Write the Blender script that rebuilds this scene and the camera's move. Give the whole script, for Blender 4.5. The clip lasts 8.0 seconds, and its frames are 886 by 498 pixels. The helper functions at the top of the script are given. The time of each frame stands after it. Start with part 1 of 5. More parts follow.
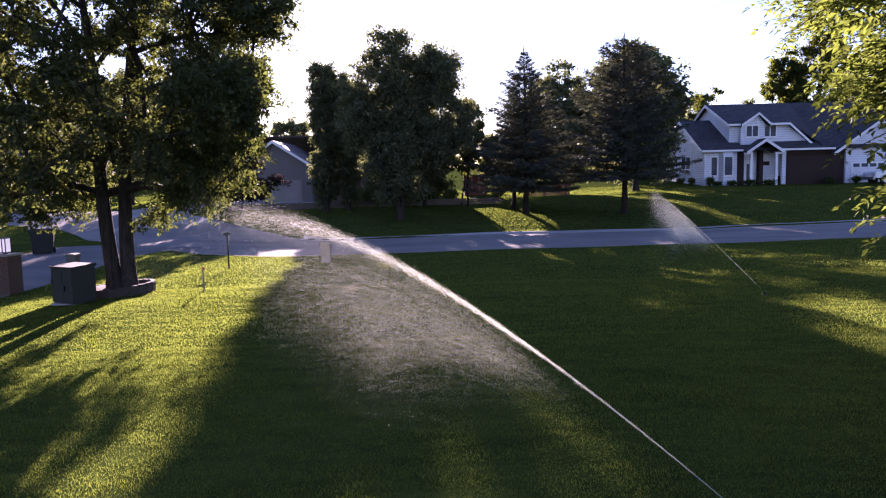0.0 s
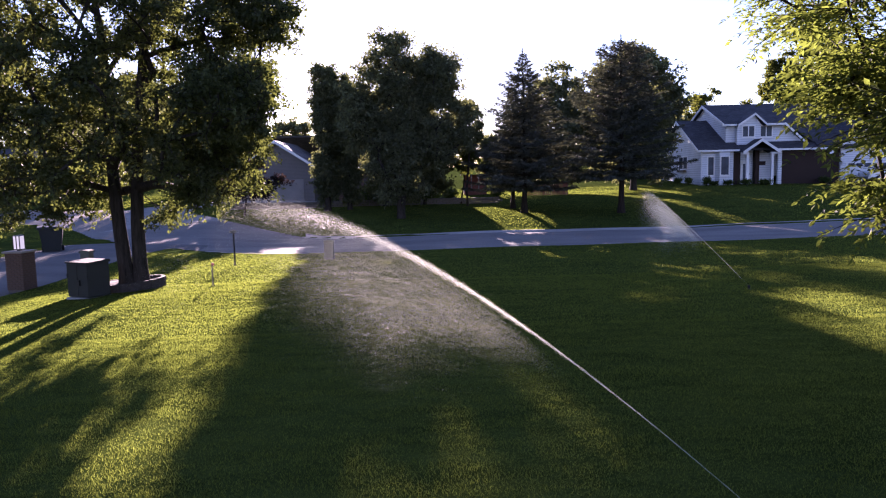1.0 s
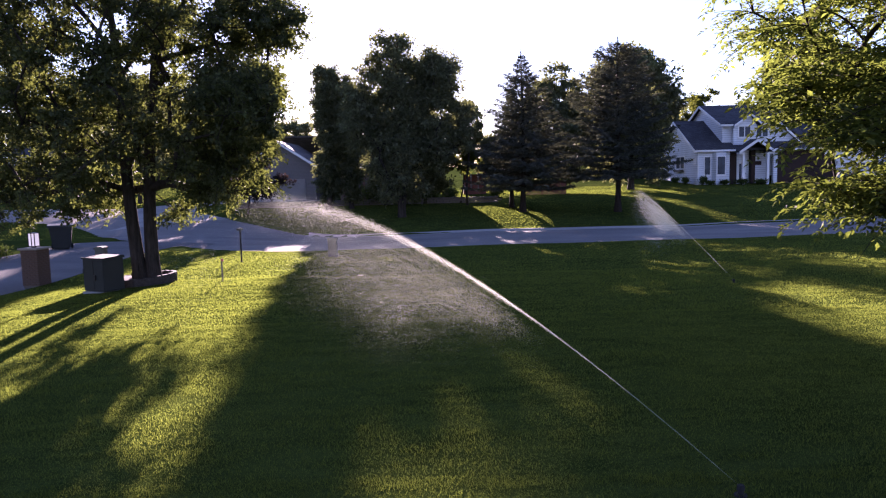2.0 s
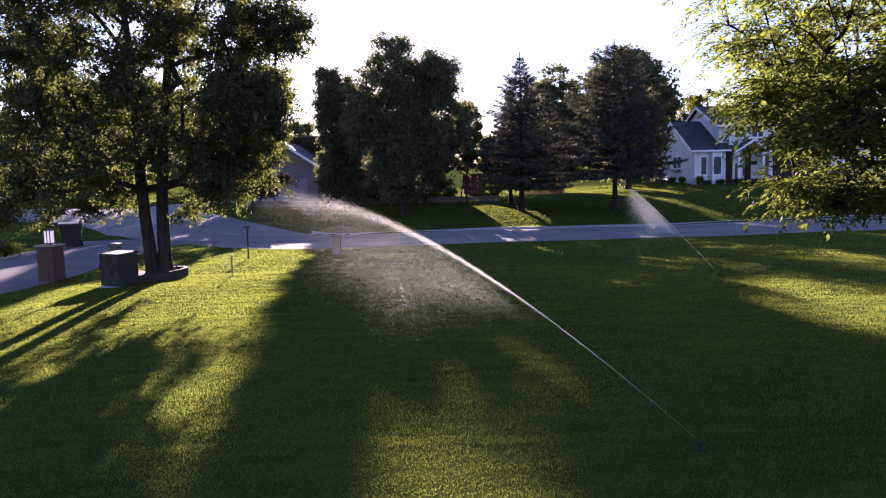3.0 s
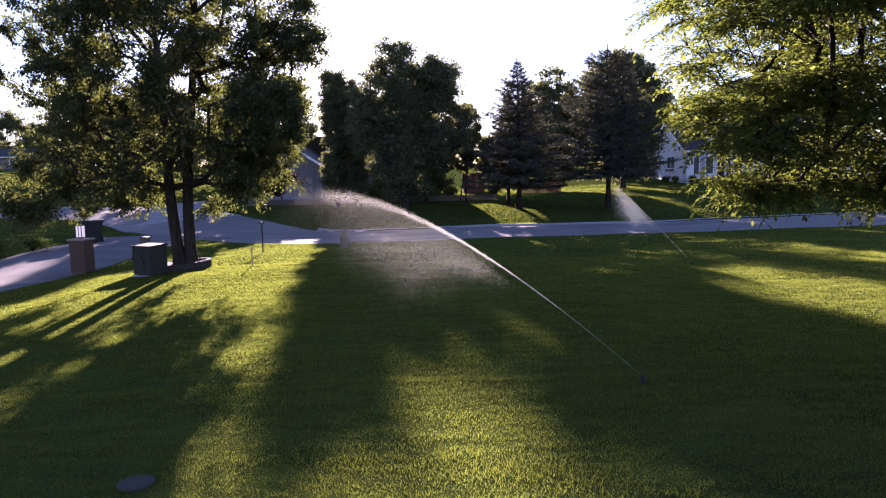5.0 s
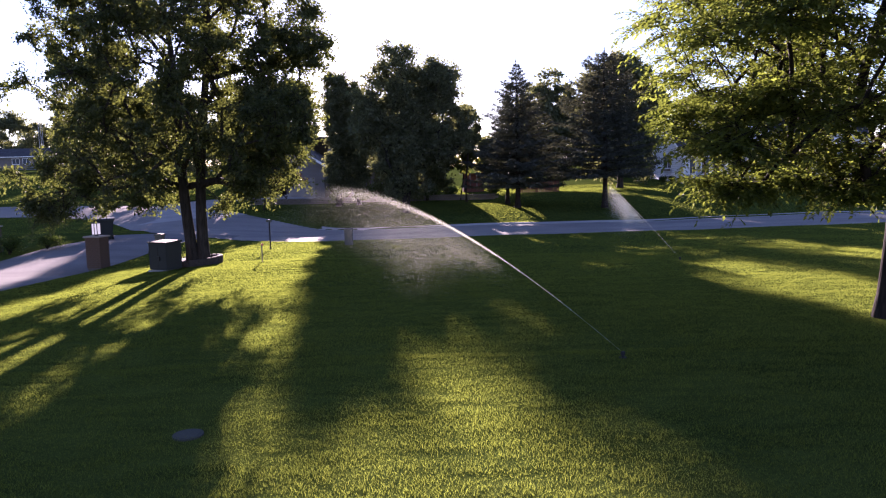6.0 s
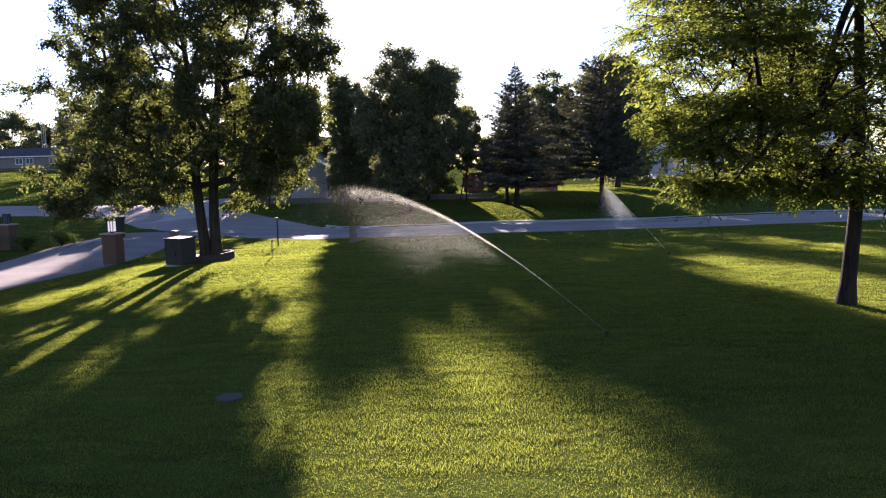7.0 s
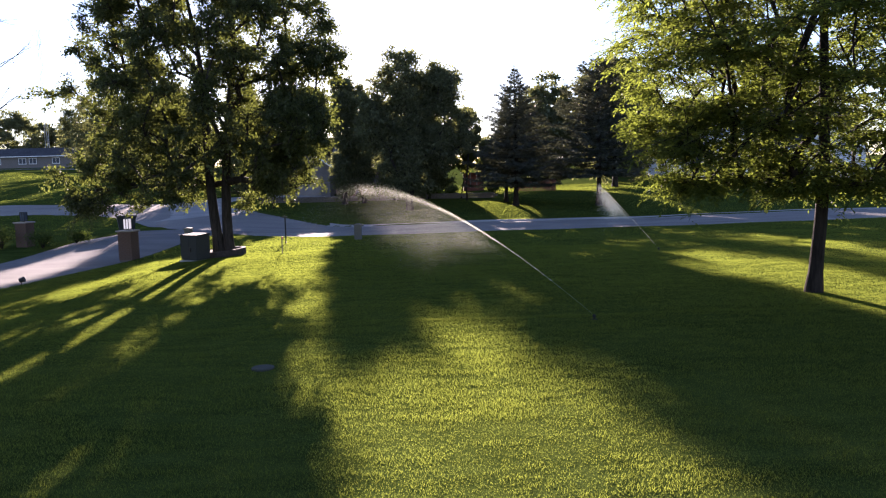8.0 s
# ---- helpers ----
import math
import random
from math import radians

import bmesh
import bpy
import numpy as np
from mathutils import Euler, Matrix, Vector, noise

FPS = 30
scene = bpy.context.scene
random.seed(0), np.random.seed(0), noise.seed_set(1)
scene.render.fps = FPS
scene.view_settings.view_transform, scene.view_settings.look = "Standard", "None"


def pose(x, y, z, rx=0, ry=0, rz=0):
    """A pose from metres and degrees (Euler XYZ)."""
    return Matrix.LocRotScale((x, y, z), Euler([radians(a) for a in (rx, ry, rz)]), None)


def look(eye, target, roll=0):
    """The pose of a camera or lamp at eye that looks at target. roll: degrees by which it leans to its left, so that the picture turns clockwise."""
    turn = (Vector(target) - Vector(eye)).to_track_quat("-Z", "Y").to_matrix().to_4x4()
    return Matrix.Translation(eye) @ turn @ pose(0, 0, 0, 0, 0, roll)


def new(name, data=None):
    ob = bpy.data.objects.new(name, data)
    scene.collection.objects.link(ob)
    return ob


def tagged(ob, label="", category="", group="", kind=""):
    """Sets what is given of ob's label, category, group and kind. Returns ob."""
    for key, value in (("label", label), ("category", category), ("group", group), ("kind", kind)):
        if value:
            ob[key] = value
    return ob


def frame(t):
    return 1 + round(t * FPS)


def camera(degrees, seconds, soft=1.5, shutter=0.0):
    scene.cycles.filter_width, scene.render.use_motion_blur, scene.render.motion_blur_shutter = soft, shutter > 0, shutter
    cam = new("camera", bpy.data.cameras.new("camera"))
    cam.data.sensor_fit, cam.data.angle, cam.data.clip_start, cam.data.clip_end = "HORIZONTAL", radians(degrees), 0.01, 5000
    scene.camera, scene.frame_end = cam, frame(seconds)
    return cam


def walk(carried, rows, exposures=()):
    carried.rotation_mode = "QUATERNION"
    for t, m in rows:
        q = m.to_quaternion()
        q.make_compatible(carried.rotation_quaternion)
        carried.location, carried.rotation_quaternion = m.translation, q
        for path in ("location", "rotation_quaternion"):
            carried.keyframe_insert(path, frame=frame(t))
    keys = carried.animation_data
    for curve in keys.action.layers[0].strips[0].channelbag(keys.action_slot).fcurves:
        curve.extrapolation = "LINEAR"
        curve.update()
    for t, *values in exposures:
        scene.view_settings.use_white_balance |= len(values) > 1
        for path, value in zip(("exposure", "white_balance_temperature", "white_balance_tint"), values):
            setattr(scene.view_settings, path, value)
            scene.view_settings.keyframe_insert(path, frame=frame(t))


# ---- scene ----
cam = camera(66.0, 8.0, soft=1.2)
PATH = [
    (0, (-0.027, -0.071, 2.677), (-0.234, 9.876, 1.672), -1.3),
    (0.5, (-0.020, -0.429, 2.667), (-0.227, 9.518, 1.661), -1.3),
    (1, (-0.015, -0.806, 2.659), (-0.220, 9.140, 1.651), -1.3),
    (1.5, (-0.011, -1.202, 2.652), (-0.215, 8.744, 1.642), -1.3),
    (3, (-0.007, -2.503, 2.634), (-0.209, 7.444, 1.619), -1.3),
    (3.5, (-0.010, -2.973, 2.629), (-0.210, 6.973, 1.612), -1.3),
    (4, (-0.015, -3.461, 2.625), (-0.214, 6.485, 1.606), -1.3),
    (4.5, (-0.022, -3.968, 2.621), (-0.221, 5.978, 1.600), -1.3),
    (6, (-0.062, -5.593, 2.609), (-0.258, 4.352, 1.584), -1.3),
    (6.5, (-0.082, -6.170, 2.605), (-0.277, 3.776, 1.578), -1.3),
    (7, (-0.106, -6.763, 2.602), (-0.300, 3.182, 1.572), -1.3),
    (7.5, (-0.133, -7.374, 2.597), (-0.326, 2.571, 1.567), -1.3),
    (8, (-0.165, -8.002, 2.593), (-0.357, 1.943, 1.560), -1.3),
]
walk(cam, [(t, look(eye, target, roll)) for t, eye, target, roll in PATH],
     [(0, 2.94, 5950, 55), (5.5, 2.96, 5950, 55), (7, 2.98, 6200, 40), (8, 3.0, 6250, 37)])

# ---- light ----
SUN_AZ, SUN_EL = radians(9.6), radians(12.8)      # left of straight ahead, above the horizon
TO_SUN = Vector((-math.sin(SUN_AZ) * math.cos(SUN_EL), math.cos(SUN_AZ) * math.cos(SUN_EL), math.sin(SUN_EL)))
world = bpy.data.worlds.new("evening_sky")
scene.world = world
world.use_nodes = True
sky = world.node_tree.nodes.new("ShaderNodeTexSky")
sky.sky_type, sky.sun_disc = "NISHITA", False
sky.sun_elevation, sky.sun_rotation = SUN_EL, -SUN_AZ
sky.air_density, sky.dust_density, sky.ozone_density = 1.0, 0.12, 2.5
back = world.node_tree.nodes["Background"]
back.inputs["Strength"].default_value = 0.040
world.node_tree.links.new(sky.outputs["Color"], back.inputs["Color"])
sun = new("sun", bpy.data.lights.new("sun", "SUN"))
sun.data.energy, sun.data.angle, sun.data.color = 4.7, radians(0.6), (1.0, 0.88, 0.70)
sun.matrix_world = look((0, 0, 40), Vector((0, 0, 40)) - TO_SUN)

# ---- materials ----
def material(name, rough=0.8, metal=0.0):
    m = bpy.data.materials.new(name)
    m.use_nodes = True
    b = m.node_tree.nodes["Principled BSDF"]
    b.inputs["Roughness"].default_value, b.inputs["Metallic"].default_value = rough, metal
    b.inputs["Specular IOR Level"].default_value = 0.25
    return m, m.node_tree.nodes, m.node_tree.links, b


def ramp(nodes, links, fac, stops):
    r = nodes.new("ShaderNodeValToRGB")
    e = r.color_ramp.elements
    while len(e) < len(stops):
        e.new(0.5)
    for i, (p, c) in enumerate(stops):
        e[i].position, e[i].color = p, (*c, 1)
    links.new(fac, r.inputs["Fac"])
    return r.outputs["Color"]


def noise_tex(nodes, links, scale, detail=4.0, rough=0.55, stretch=None, coords="Object"):
    tc = nodes.new("ShaderNodeTexCoord")
    out = tc.outputs[coords]
    if stretch:
        mp = nodes.new("ShaderNodeMapping")
        mp.inputs["Scale"].default_value = stretch
        links.new(out, mp.inputs["Vector"])
        out = mp.outputs["Vector"]
    n = nodes.new("ShaderNodeTexNoise")
    n.inputs["Scale"].default_value, n.inputs["Detail"].default_value, n.inputs["Roughness"].default_value = scale, detail, rough
    links.new(out, n.inputs["Vector"])
    return n.outputs["Fac"]


def mix(nodes, links, fac, a, b, mode="MIX"):
    m = nodes.new("ShaderNodeMix")
    m.data_type, m.blend_type = "RGBA", mode
    for socket, v in ((m.inputs["Factor"], fac), (m.inputs[6], a), (m.inputs[7], b)):
        if isinstance(v, (int, float)):
            socket.default_value = v
        elif isinstance(v, tuple):
            socket.default_value = (*v, 1)
        else:
            links.new(v, socket)
    return m.outputs[2]


def bump(nodes, links, b, height, strength=0.4, distance=0.02):
    n = nodes.new("ShaderNodeBump")
    n.inputs["Strength"].default_value, n.inputs["Distance"].default_value = strength, distance
    links.new(height, n.inputs["Height"])
    links.new(n.outputs["Normal"], b.inputs["Normal"])


def plain(name, low, high, rough=0.8, scale=6.0, metal=0.0, relief=0.15, coarse=0.7):
    """A paint, stone or plastic with fine grain and broad wear."""
    m, n, l, b = material(name, rough, metal)
    fine = ramp(n, l, noise_tex(n, l, scale * 8), [(0.3, low), (0.7, high)])
    broad = ramp(n, l, noise_tex(n, l, coarse), [(0.3, (0.82, 0.82, 0.82)), (0.7, (1.08, 1.08, 1.08))])
    l.new(mix(n, l, 1.0, fine, broad, "MULTIPLY"), b.inputs["Base Color"])
    bump(n, l, b, noise_tex(n, l, scale * 16), relief, 0.01)
    return m


def leaf_material(name, dark, light, glow, through_share=0.5, spec=0.1):
    """A leaf that lets part of the light through; its hue varies leaf by leaf."""
    m, n, l, b = material(name, 0.65)
    geo = n.new("ShaderNodeNewGeometry")
    col = ramp(n, l, geo.outputs["Random Per Island"], [(0.0, dark), (0.75, light), (1.0, tuple(min(1, c * 1.35) for c in light))])
    b.inputs["Specular IOR Level"].default_value = spec
    l.new(col, b.inputs["Base Color"])
    t = n.new("ShaderNodeBsdfTranslucent")
    gl = ramp(n, l, geo.outputs["Random Per Island"], [(0.0, tuple(c * 0.6 for c in glow)), (1.0, glow)])
    l.new(gl, t.inputs["Color"])
    s = n.new("ShaderNodeMixShader")
    s.inputs["Fac"].default_value = through_share
    l.new(b.outputs["BSDF"], s.inputs[1])
    l.new(t.outputs["BSDF"], s.inputs[2])
    l.new(s.outputs["Shader"], n["Material Output"].inputs["Surface"])
    return m


def lawn_material():
    m, n, l, b = material("lawn", 0.9)
    broad = noise_tex(n, l, 0.35, 3)
    fine = noise_tex(n, l, 30, 5, 0.65)
    streak = noise_tex(n, l, 3.0, 3, 0.6, (0.35, 1.0, 1.0))
    c1 = ramp(n, l, fine, [(0.3, (0.028, 0.043, 0.012)), (0.55, (0.050, 0.070, 0.018)), (0.75, (0.074, 0.096, 0.025))])
    c2 = ramp(n, l, broad, [(0.35, (0.8, 0.85, 0.8)), (0.65, (1.15, 1.1, 0.95))])
    c3 = ramp(n, l, streak, [(0.35, (0.75, 0.78, 0.75)), (0.65, (1.15, 1.15, 1.1))])
    l.new(mix(n, l, 1.0, mix(n, l, 1.0, c1, c2, "MULTIPLY"), c3, "MULTIPLY"), b.inputs["Base Color"])
    b.inputs["Specular IOR Level"].default_value = 0.0
    bump(n, l, b, fine, 0.7, 0.04)
    return m


def asphalt_material(name, low, high):
    m, n, l, b = material(name, 0.9)
    b.inputs["Specular IOR Level"].default_value = 0.03
    grain = ramp(n, l, noise_tex(n, l, 90, 3, 0.7), [(0.3, low), (0.7, high)])
    stain = ramp(n, l, noise_tex(n, l, 0.5, 5, 0.6, (0.4, 1.2, 1)), [(0.3, (0.75, 0.75, 0.76)), (0.7, (1.15, 1.14, 1.12))])
    l.new(mix(n, l, 1.0, grain, stain, "MULTIPLY"), b.inputs["Base Color"])
    bump(n, l, b, noise_tex(n, l, 120, 3, 0.7), 0.5, 0.01)
    return m


def bark_material(name, low, high):
    m, n, l, b = material(name, 0.95)
    ridge = noise_tex(n, l, 7, 6, 0.65, (1.6, 1.6, 0.25))
    l.new(ramp(n, l, ridge, [(0.32, low), (0.68, high)]), b.inputs["Base Color"])
    b.inputs["Specular IOR Level"].default_value = 0.1
    bump(n, l, b, ridge, 1.0, 0.04)
    return m


def siding_material(name, colour, board=0.12):
    """Lapped boards, too far off to be told apart one by one."""
    m, n, l, b = material(name, 0.6)
    tc = n.new("ShaderNodeTexCoord")
    w = n.new("ShaderNodeTexWave")
    w.wave_type, w.bands_direction, w.wave_profile = "BANDS", "Z", "SAW"
    w.inputs["Scale"].default_value = 0.314 / board
    l.new(tc.outputs["Object"], w.inputs["Vector"])
    grime = ramp(n, l, noise_tex(n, l, 0.9, 5), [(0.3, tuple(c * 0.86 for c in colour)), (0.7, colour)])
    # Shade line along each board lap, painted into the colour.
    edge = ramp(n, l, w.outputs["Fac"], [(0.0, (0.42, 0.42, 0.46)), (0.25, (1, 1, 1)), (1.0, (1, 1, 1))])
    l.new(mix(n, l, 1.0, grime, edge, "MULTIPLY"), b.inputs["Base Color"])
    bump(n, l, b, w.outputs["Fac"], 0.6, 0.02)
    return m


def shingle_material(name, low, high):
    m, n, l, b = material(name, 0.9)
    tc = n.new("ShaderNodeTexCoord")
    br = n.new("ShaderNodeTexBrick")
    br.inputs["Scale"].default_value = 1.0
    br.inputs["Brick Width"].default_value, br.inputs["Row Height"].default_value = 0.33, 0.075
    br.inputs["Mortar Size"].default_value = 0.006
    br.inputs["Color1"].default_value, br.inputs["Color2"].default_value = (*low, 1), (*high, 1)
    br.inputs["Mortar"].default_value = (*[c * 0.5 for c in low], 1)
    sx = n.new("ShaderNodeSeparateXYZ")
    cx = n.new("ShaderNodeCombineXYZ")
    l.new(tc.outputs["Object"], sx.inputs[0])
    l.new(sx.outputs["X"], cx.inputs["X"])
    l.new(sx.outputs["Z"], cx.inputs["Y"])
    l.new(cx.outputs[0], br.inputs["Vector"])
    l.new(mix(n, l, 1.0, br.outputs["Color"], ramp(n, l, noise_tex(n, l, 0.6), [(0.3, (0.8, 0.8, 0.8)), (0.7, (1.15, 1.12, 1.1))]), "MULTIPLY"), b.inputs["Base Color"])
    bump(n, l, b, noise_tex(n, l, 60), 0.4, 0.01)
    return m


def glass_material(name, tint=(0.005, 0.008, 0.012), rough=0.15):
    m, n, l, b = material(name, rough)
    l.new(ramp(n, l, noise_tex(n, l, 1.5), [(0.3, tint), (0.7, tuple(c * 1.8 for c in tint))]), b.inputs["Base Color"])
    b.inputs["Specular IOR Level"].default_value = 0.05
    return m


def water_material(name, share, clear):
    """Falling drops: they pass the light on, brightest against the sun."""
    m = bpy.data.materials.new(name)
    m.use_nodes = True
    n, l = m.node_tree.nodes, m.node_tree.links
    n.remove(n["Principled BSDF"])
    t, g, mx = n.new("ShaderNodeBsdfTranslucent"), n.new("ShaderNodeBsdfGlossy"), n.new("ShaderNodeMixShader")
    c, m2 = n.new("ShaderNodeBsdfTransparent"), n.new("ShaderNodeMixShader")
    t.inputs["Color"].default_value = (0.90, 0.95, 0.80, 1)
    g.inputs["Roughness"].default_value = 0.35
    mx.inputs["Fac"].default_value, m2.inputs["Fac"].default_value = share, clear
    l.new(t.outputs[0], mx.inputs[1])
    l.new(g.outputs[0], mx.inputs[2])
    l.new(mx.outputs[0], m2.inputs[1])
    l.new(c.outputs[0], m2.inputs[2])
    l.new(m2.outputs[0], n["Material Output"].inputs["Surface"])
    return m


LAWN = lawn_material()
BLADE = leaf_material("grass_blade", (0.032, 0.050, 0.015), (0.050, 0.073, 0.021), (0.222, 0.272, 0.038), 0.6, 0.0)
ASPHALT = asphalt_material("worn_asphalt", (0.16, 0.15, 0.138), (0.265, 0.25, 0.232))
DRIVE_ASPHALT = asphalt_material("driveway_asphalt", (0.11, 0.107, 0.104), (0.19, 0.185, 0.178))
CONCRETE = asphalt_material("concrete", (0.26, 0.25, 0.235), (0.36, 0.35, 0.33))
BARK_GREY = bark_material("grey_bark", (0.014, 0.012, 0.010), (0.056, 0.047, 0.039))
BARK_BROWN = bark_material("brown_bark", (0.010, 0.008, 0.007), (0.038, 0.03, 0.024))
LEAF_MAPLE = leaf_material("maple_leaf", (0.032, 0.042, 0.022), (0.066, 0.080, 0.036), (0.155, 0.185, 0.034), 0.38)
LEAF_LOCUST = leaf_material("locust_leaf", (0.016, 0.026, 0.008), (0.040, 0.054, 0.015), (0.17, 0.195, 0.026), 0.42)
LEAF_ELM = leaf_material("elm_leaf", (0.030, 0.042, 0.012), (0.062, 0.080, 0.022), (0.225, 0.285, 0.038), 0.46)
# Paler than near leaves: the glare's haze is put into this colour.
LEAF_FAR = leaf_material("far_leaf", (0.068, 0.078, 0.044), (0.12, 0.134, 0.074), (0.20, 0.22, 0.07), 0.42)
LEAF_PLUM = leaf_material("plum_leaf", (0.016, 0.014, 0.012), (0.035, 0.028, 0.022), (0.06, 0.035, 0.025), 0.2)
# Needles lightened likewise, haze of the low sun mixed into their colour.
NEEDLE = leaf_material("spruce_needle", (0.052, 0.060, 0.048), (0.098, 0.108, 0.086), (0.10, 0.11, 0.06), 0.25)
SHRUB_LEAF = leaf_material("shrub_leaf", (0.018, 0.035, 0.01), (0.045, 0.07, 0.018), (0.14, 0.2, 0.03), 0.35)
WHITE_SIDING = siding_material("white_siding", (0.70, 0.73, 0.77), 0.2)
TAN_SIDING = siding_material("tan_siding", (0.17, 0.155, 0.145))
GREY_SIDING = siding_material("grey_brown_siding", (0.17, 0.155, 0.145))
TAN_PAINT = plain("tan_door_paint", (0.20, 0.185, 0.17), (0.25, 0.23, 0.215), 0.6)
WHITE_PAINT = plain("white_paint", (0.74, 0.74, 0.73), (0.82, 0.82, 0.81), 0.5)
BROWN_DOOR = plain("brown_door_paint", (0.022, 0.011, 0.008), (0.038, 0.02, 0.015), 0.7)
BRICK = plain("brown_brick_face", (0.075, 0.046, 0.034), (0.155, 0.100, 0.075), 0.9, 3.0, relief=0.5)
MORTAR = plain("mortar", (0.095, 0.08, 0.068), (0.14, 0.12, 0.10), 0.95)
STONE_CAP = plain("cap_stone", (0.24, 0.215, 0.19), (0.34, 0.31, 0.28), 0.9)
WALL_STONE = plain("wall_stone", (0.09, 0.08, 0.075), (0.2, 0.18, 0.165), 0.9, 2.0, relief=0.5)
EDGING = plain("dark_edging_block", (0.030, 0.024, 0.02), (0.058, 0.047, 0.04), 0.9, 2.0, relief=0.5)
VALVE_GREEN = plain("dull_green_plastic", (0.036, 0.038, 0.03), (0.058, 0.06, 0.048), 0.9)
ROOF = shingle_material("dark_shingle", (0.035, 0.036, 0.042), (0.065, 0.066, 0.074))
ROOF_BROWN = shingle_material("brown_shingle", (0.07, 0.06, 0.055), (0.12, 0.105, 0.095))
# Grey-blue of the reflected sky is put into the panes' base colour.
GLASS = glass_material("window_glass", (0.045, 0.055, 0.068))
BOX_GREEN = plain("dark_green_enamel", (0.020, 0.022, 0.018), (0.032, 0.034, 0.028), 0.75)
BIN_PLASTIC = plain("black_green_plastic", (0.02, 0.024, 0.024), (0.032, 0.037, 0.036), 0.5)
RUBBER = plain("black_rubber", (0.012, 0.012, 0.012), (0.022, 0.022, 0.022), 0.8)
METAL_DARK = plain("dark_iron", (0.02, 0.02, 0.02), (0.045, 0.042, 0.04), 0.5, metal=0.6)
STEEL = plain("galvanised_steel", (0.30, 0.31, 0.32), (0.42, 0.43, 0.44), 0.4, metal=0.9)
PINK = plain("pink_ribbon", (0.55, 0.12, 0.10), (0.75, 0.22, 0.17), 0.6)
MULCH = plain("bark_mulch", (0.03, 0.02, 0.014), (0.075, 0.05, 0.035), 0.95, 5.0, relief=0.9)
RED_WOOD = plain("red_stained_wood", (0.12, 0.04, 0.028), (0.20, 0.075, 0.05), 0.8)
GREY_WOOD = plain("weathered_wood", (0.14, 0.115, 0.095), (0.24, 0.205, 0.175), 0.85)
CAR_WHITE = plain("white_car_paint", (0.72, 0.73, 0.74), (0.76, 0.77, 0.78), 0.25)
GREY_PLASTIC = plain("grey_green_plastic", (0.085, 0.09, 0.08), (0.13, 0.135, 0.12), 0.85)
SPRAY = water_material("fine_spray", 0.12, 0.65)
FROST = leaf_material("frosted_lamp_glass", (0.7, 0.69, 0.66), (0.74, 0.73, 0.7), (0.9, 0.88, 0.84), 0.88, 0.4)
LAMP_GLASS = plain("glowing_lamp_glass", (0.8, 0.79, 0.77), (0.85, 0.84, 0.82), 0.4)
# Weak emission stands in for sunlight coming through the frosted panes from behind.
LAMP_GLASS.node_tree.nodes["Principled BSDF"].inputs["Emission Color"].default_value = (1.0, 0.97, 0.92, 1)
LAMP_GLASS.node_tree.nodes["Principled BSDF"].inputs["Emission Strength"].default_value = 0.07

# ---- shared builders ----
def link(name, mesh, mat, parent=None, label=""):
    mesh.materials.append(mat)
    ob = new(name, mesh)
    if parent:
        ob.parent = parent
    if label:
        ob["label"] = label
    return ob


def part(name, bm, mat, parent=None, label="", bevel=0.0, smooth=False):
    if bevel:
        bmesh.ops.bevel(bm, geom=[e for e in bm.edges], offset=bevel, segments=2, affect="EDGES", clamp_overlap=True)
    mesh = bpy.data.meshes.new(name)
    bm.to_mesh(mesh)
    bm.free()
    if smooth:
        for p in mesh.polygons:
            p.use_smooth = True
    return link(name, mesh, mat, parent, label)


def thing(name, x, y, z, label, category, group="", turn=0.0):
    e = new(name)
    e.empty_display_size = 0.2
    e.matrix_basis = pose(x, y, z, 0, 0, turn)
    return tagged(e, label, category, group)


def block(x0, x1, y0, y1, z0, z1, bm=None):
    bm = bm or bmesh.new()
    v = [bm.verts.new(p) for p in ((x0, y0, z0), (x1, y0, z0), (x1, y1, z0), (x0, y1, z0), (x0, y0, z1), (x1, y0, z1), (x1, y1, z1), (x0, y1, z1))]
    for f in ((0, 3, 2, 1), (4, 5, 6, 7), (0, 1, 5, 4), (1, 2, 6, 5), (2, 3, 7, 6), (3, 0, 4, 7)):
        bm.faces.new([v[i] for i in f])
    return bm


def prism(outline, axis, a, b, bm=None):
    """An outline of (u, v) pushed along an axis from a to b; u, v are the two other axes in order."""
    bm = bm or bmesh.new()
    place = {"x": lambda u, v, w: (w, u, v), "y": lambda u, v, w: (u, w, v), "z": lambda u, v, w: (u, v, w)}[axis]
    lo = [bm.verts.new(place(u, v, a)) for u, v in outline]
    hi = [bm.verts.new(place(u, v, b)) for u, v in outline]
    bm.faces.new(lo)
    bm.faces.new(hi[::-1])
    k = len(outline)
    for i in range(k):
        bm.faces.new((lo[i], hi[i], hi[(i + 1) % k], lo[(i + 1) % k]))
    bmesh.ops.recalc_face_normals(bm, faces=bm.faces)
    return bm


def round_bar(p, q, r0, r1=None, sides=10, bm=None):
    bm = bm or bmesh.new()
    p, q, r1 = Vector(p), Vector(q), r0 if r1 is None else r1
    d = (q - p).normalized()
    u = d.orthogonal().normalized()
    w = d.cross(u)
    rings = []
    for c, r in ((p, r0), (q, r1)):
        rings.append([bm.verts.new(c + r * (math.cos(a) * u + math.sin(a) * w)) for a in (2 * math.pi * i / sides for i in range(sides))])
    for i in range(sides):
        bm.faces.new((rings[0][i], rings[0][(i + 1) % sides], rings[1][(i + 1) % sides], rings[1][i]))
    bm.faces.new(rings[0][::-1])
    bm.faces.new(rings[1])
    return bm


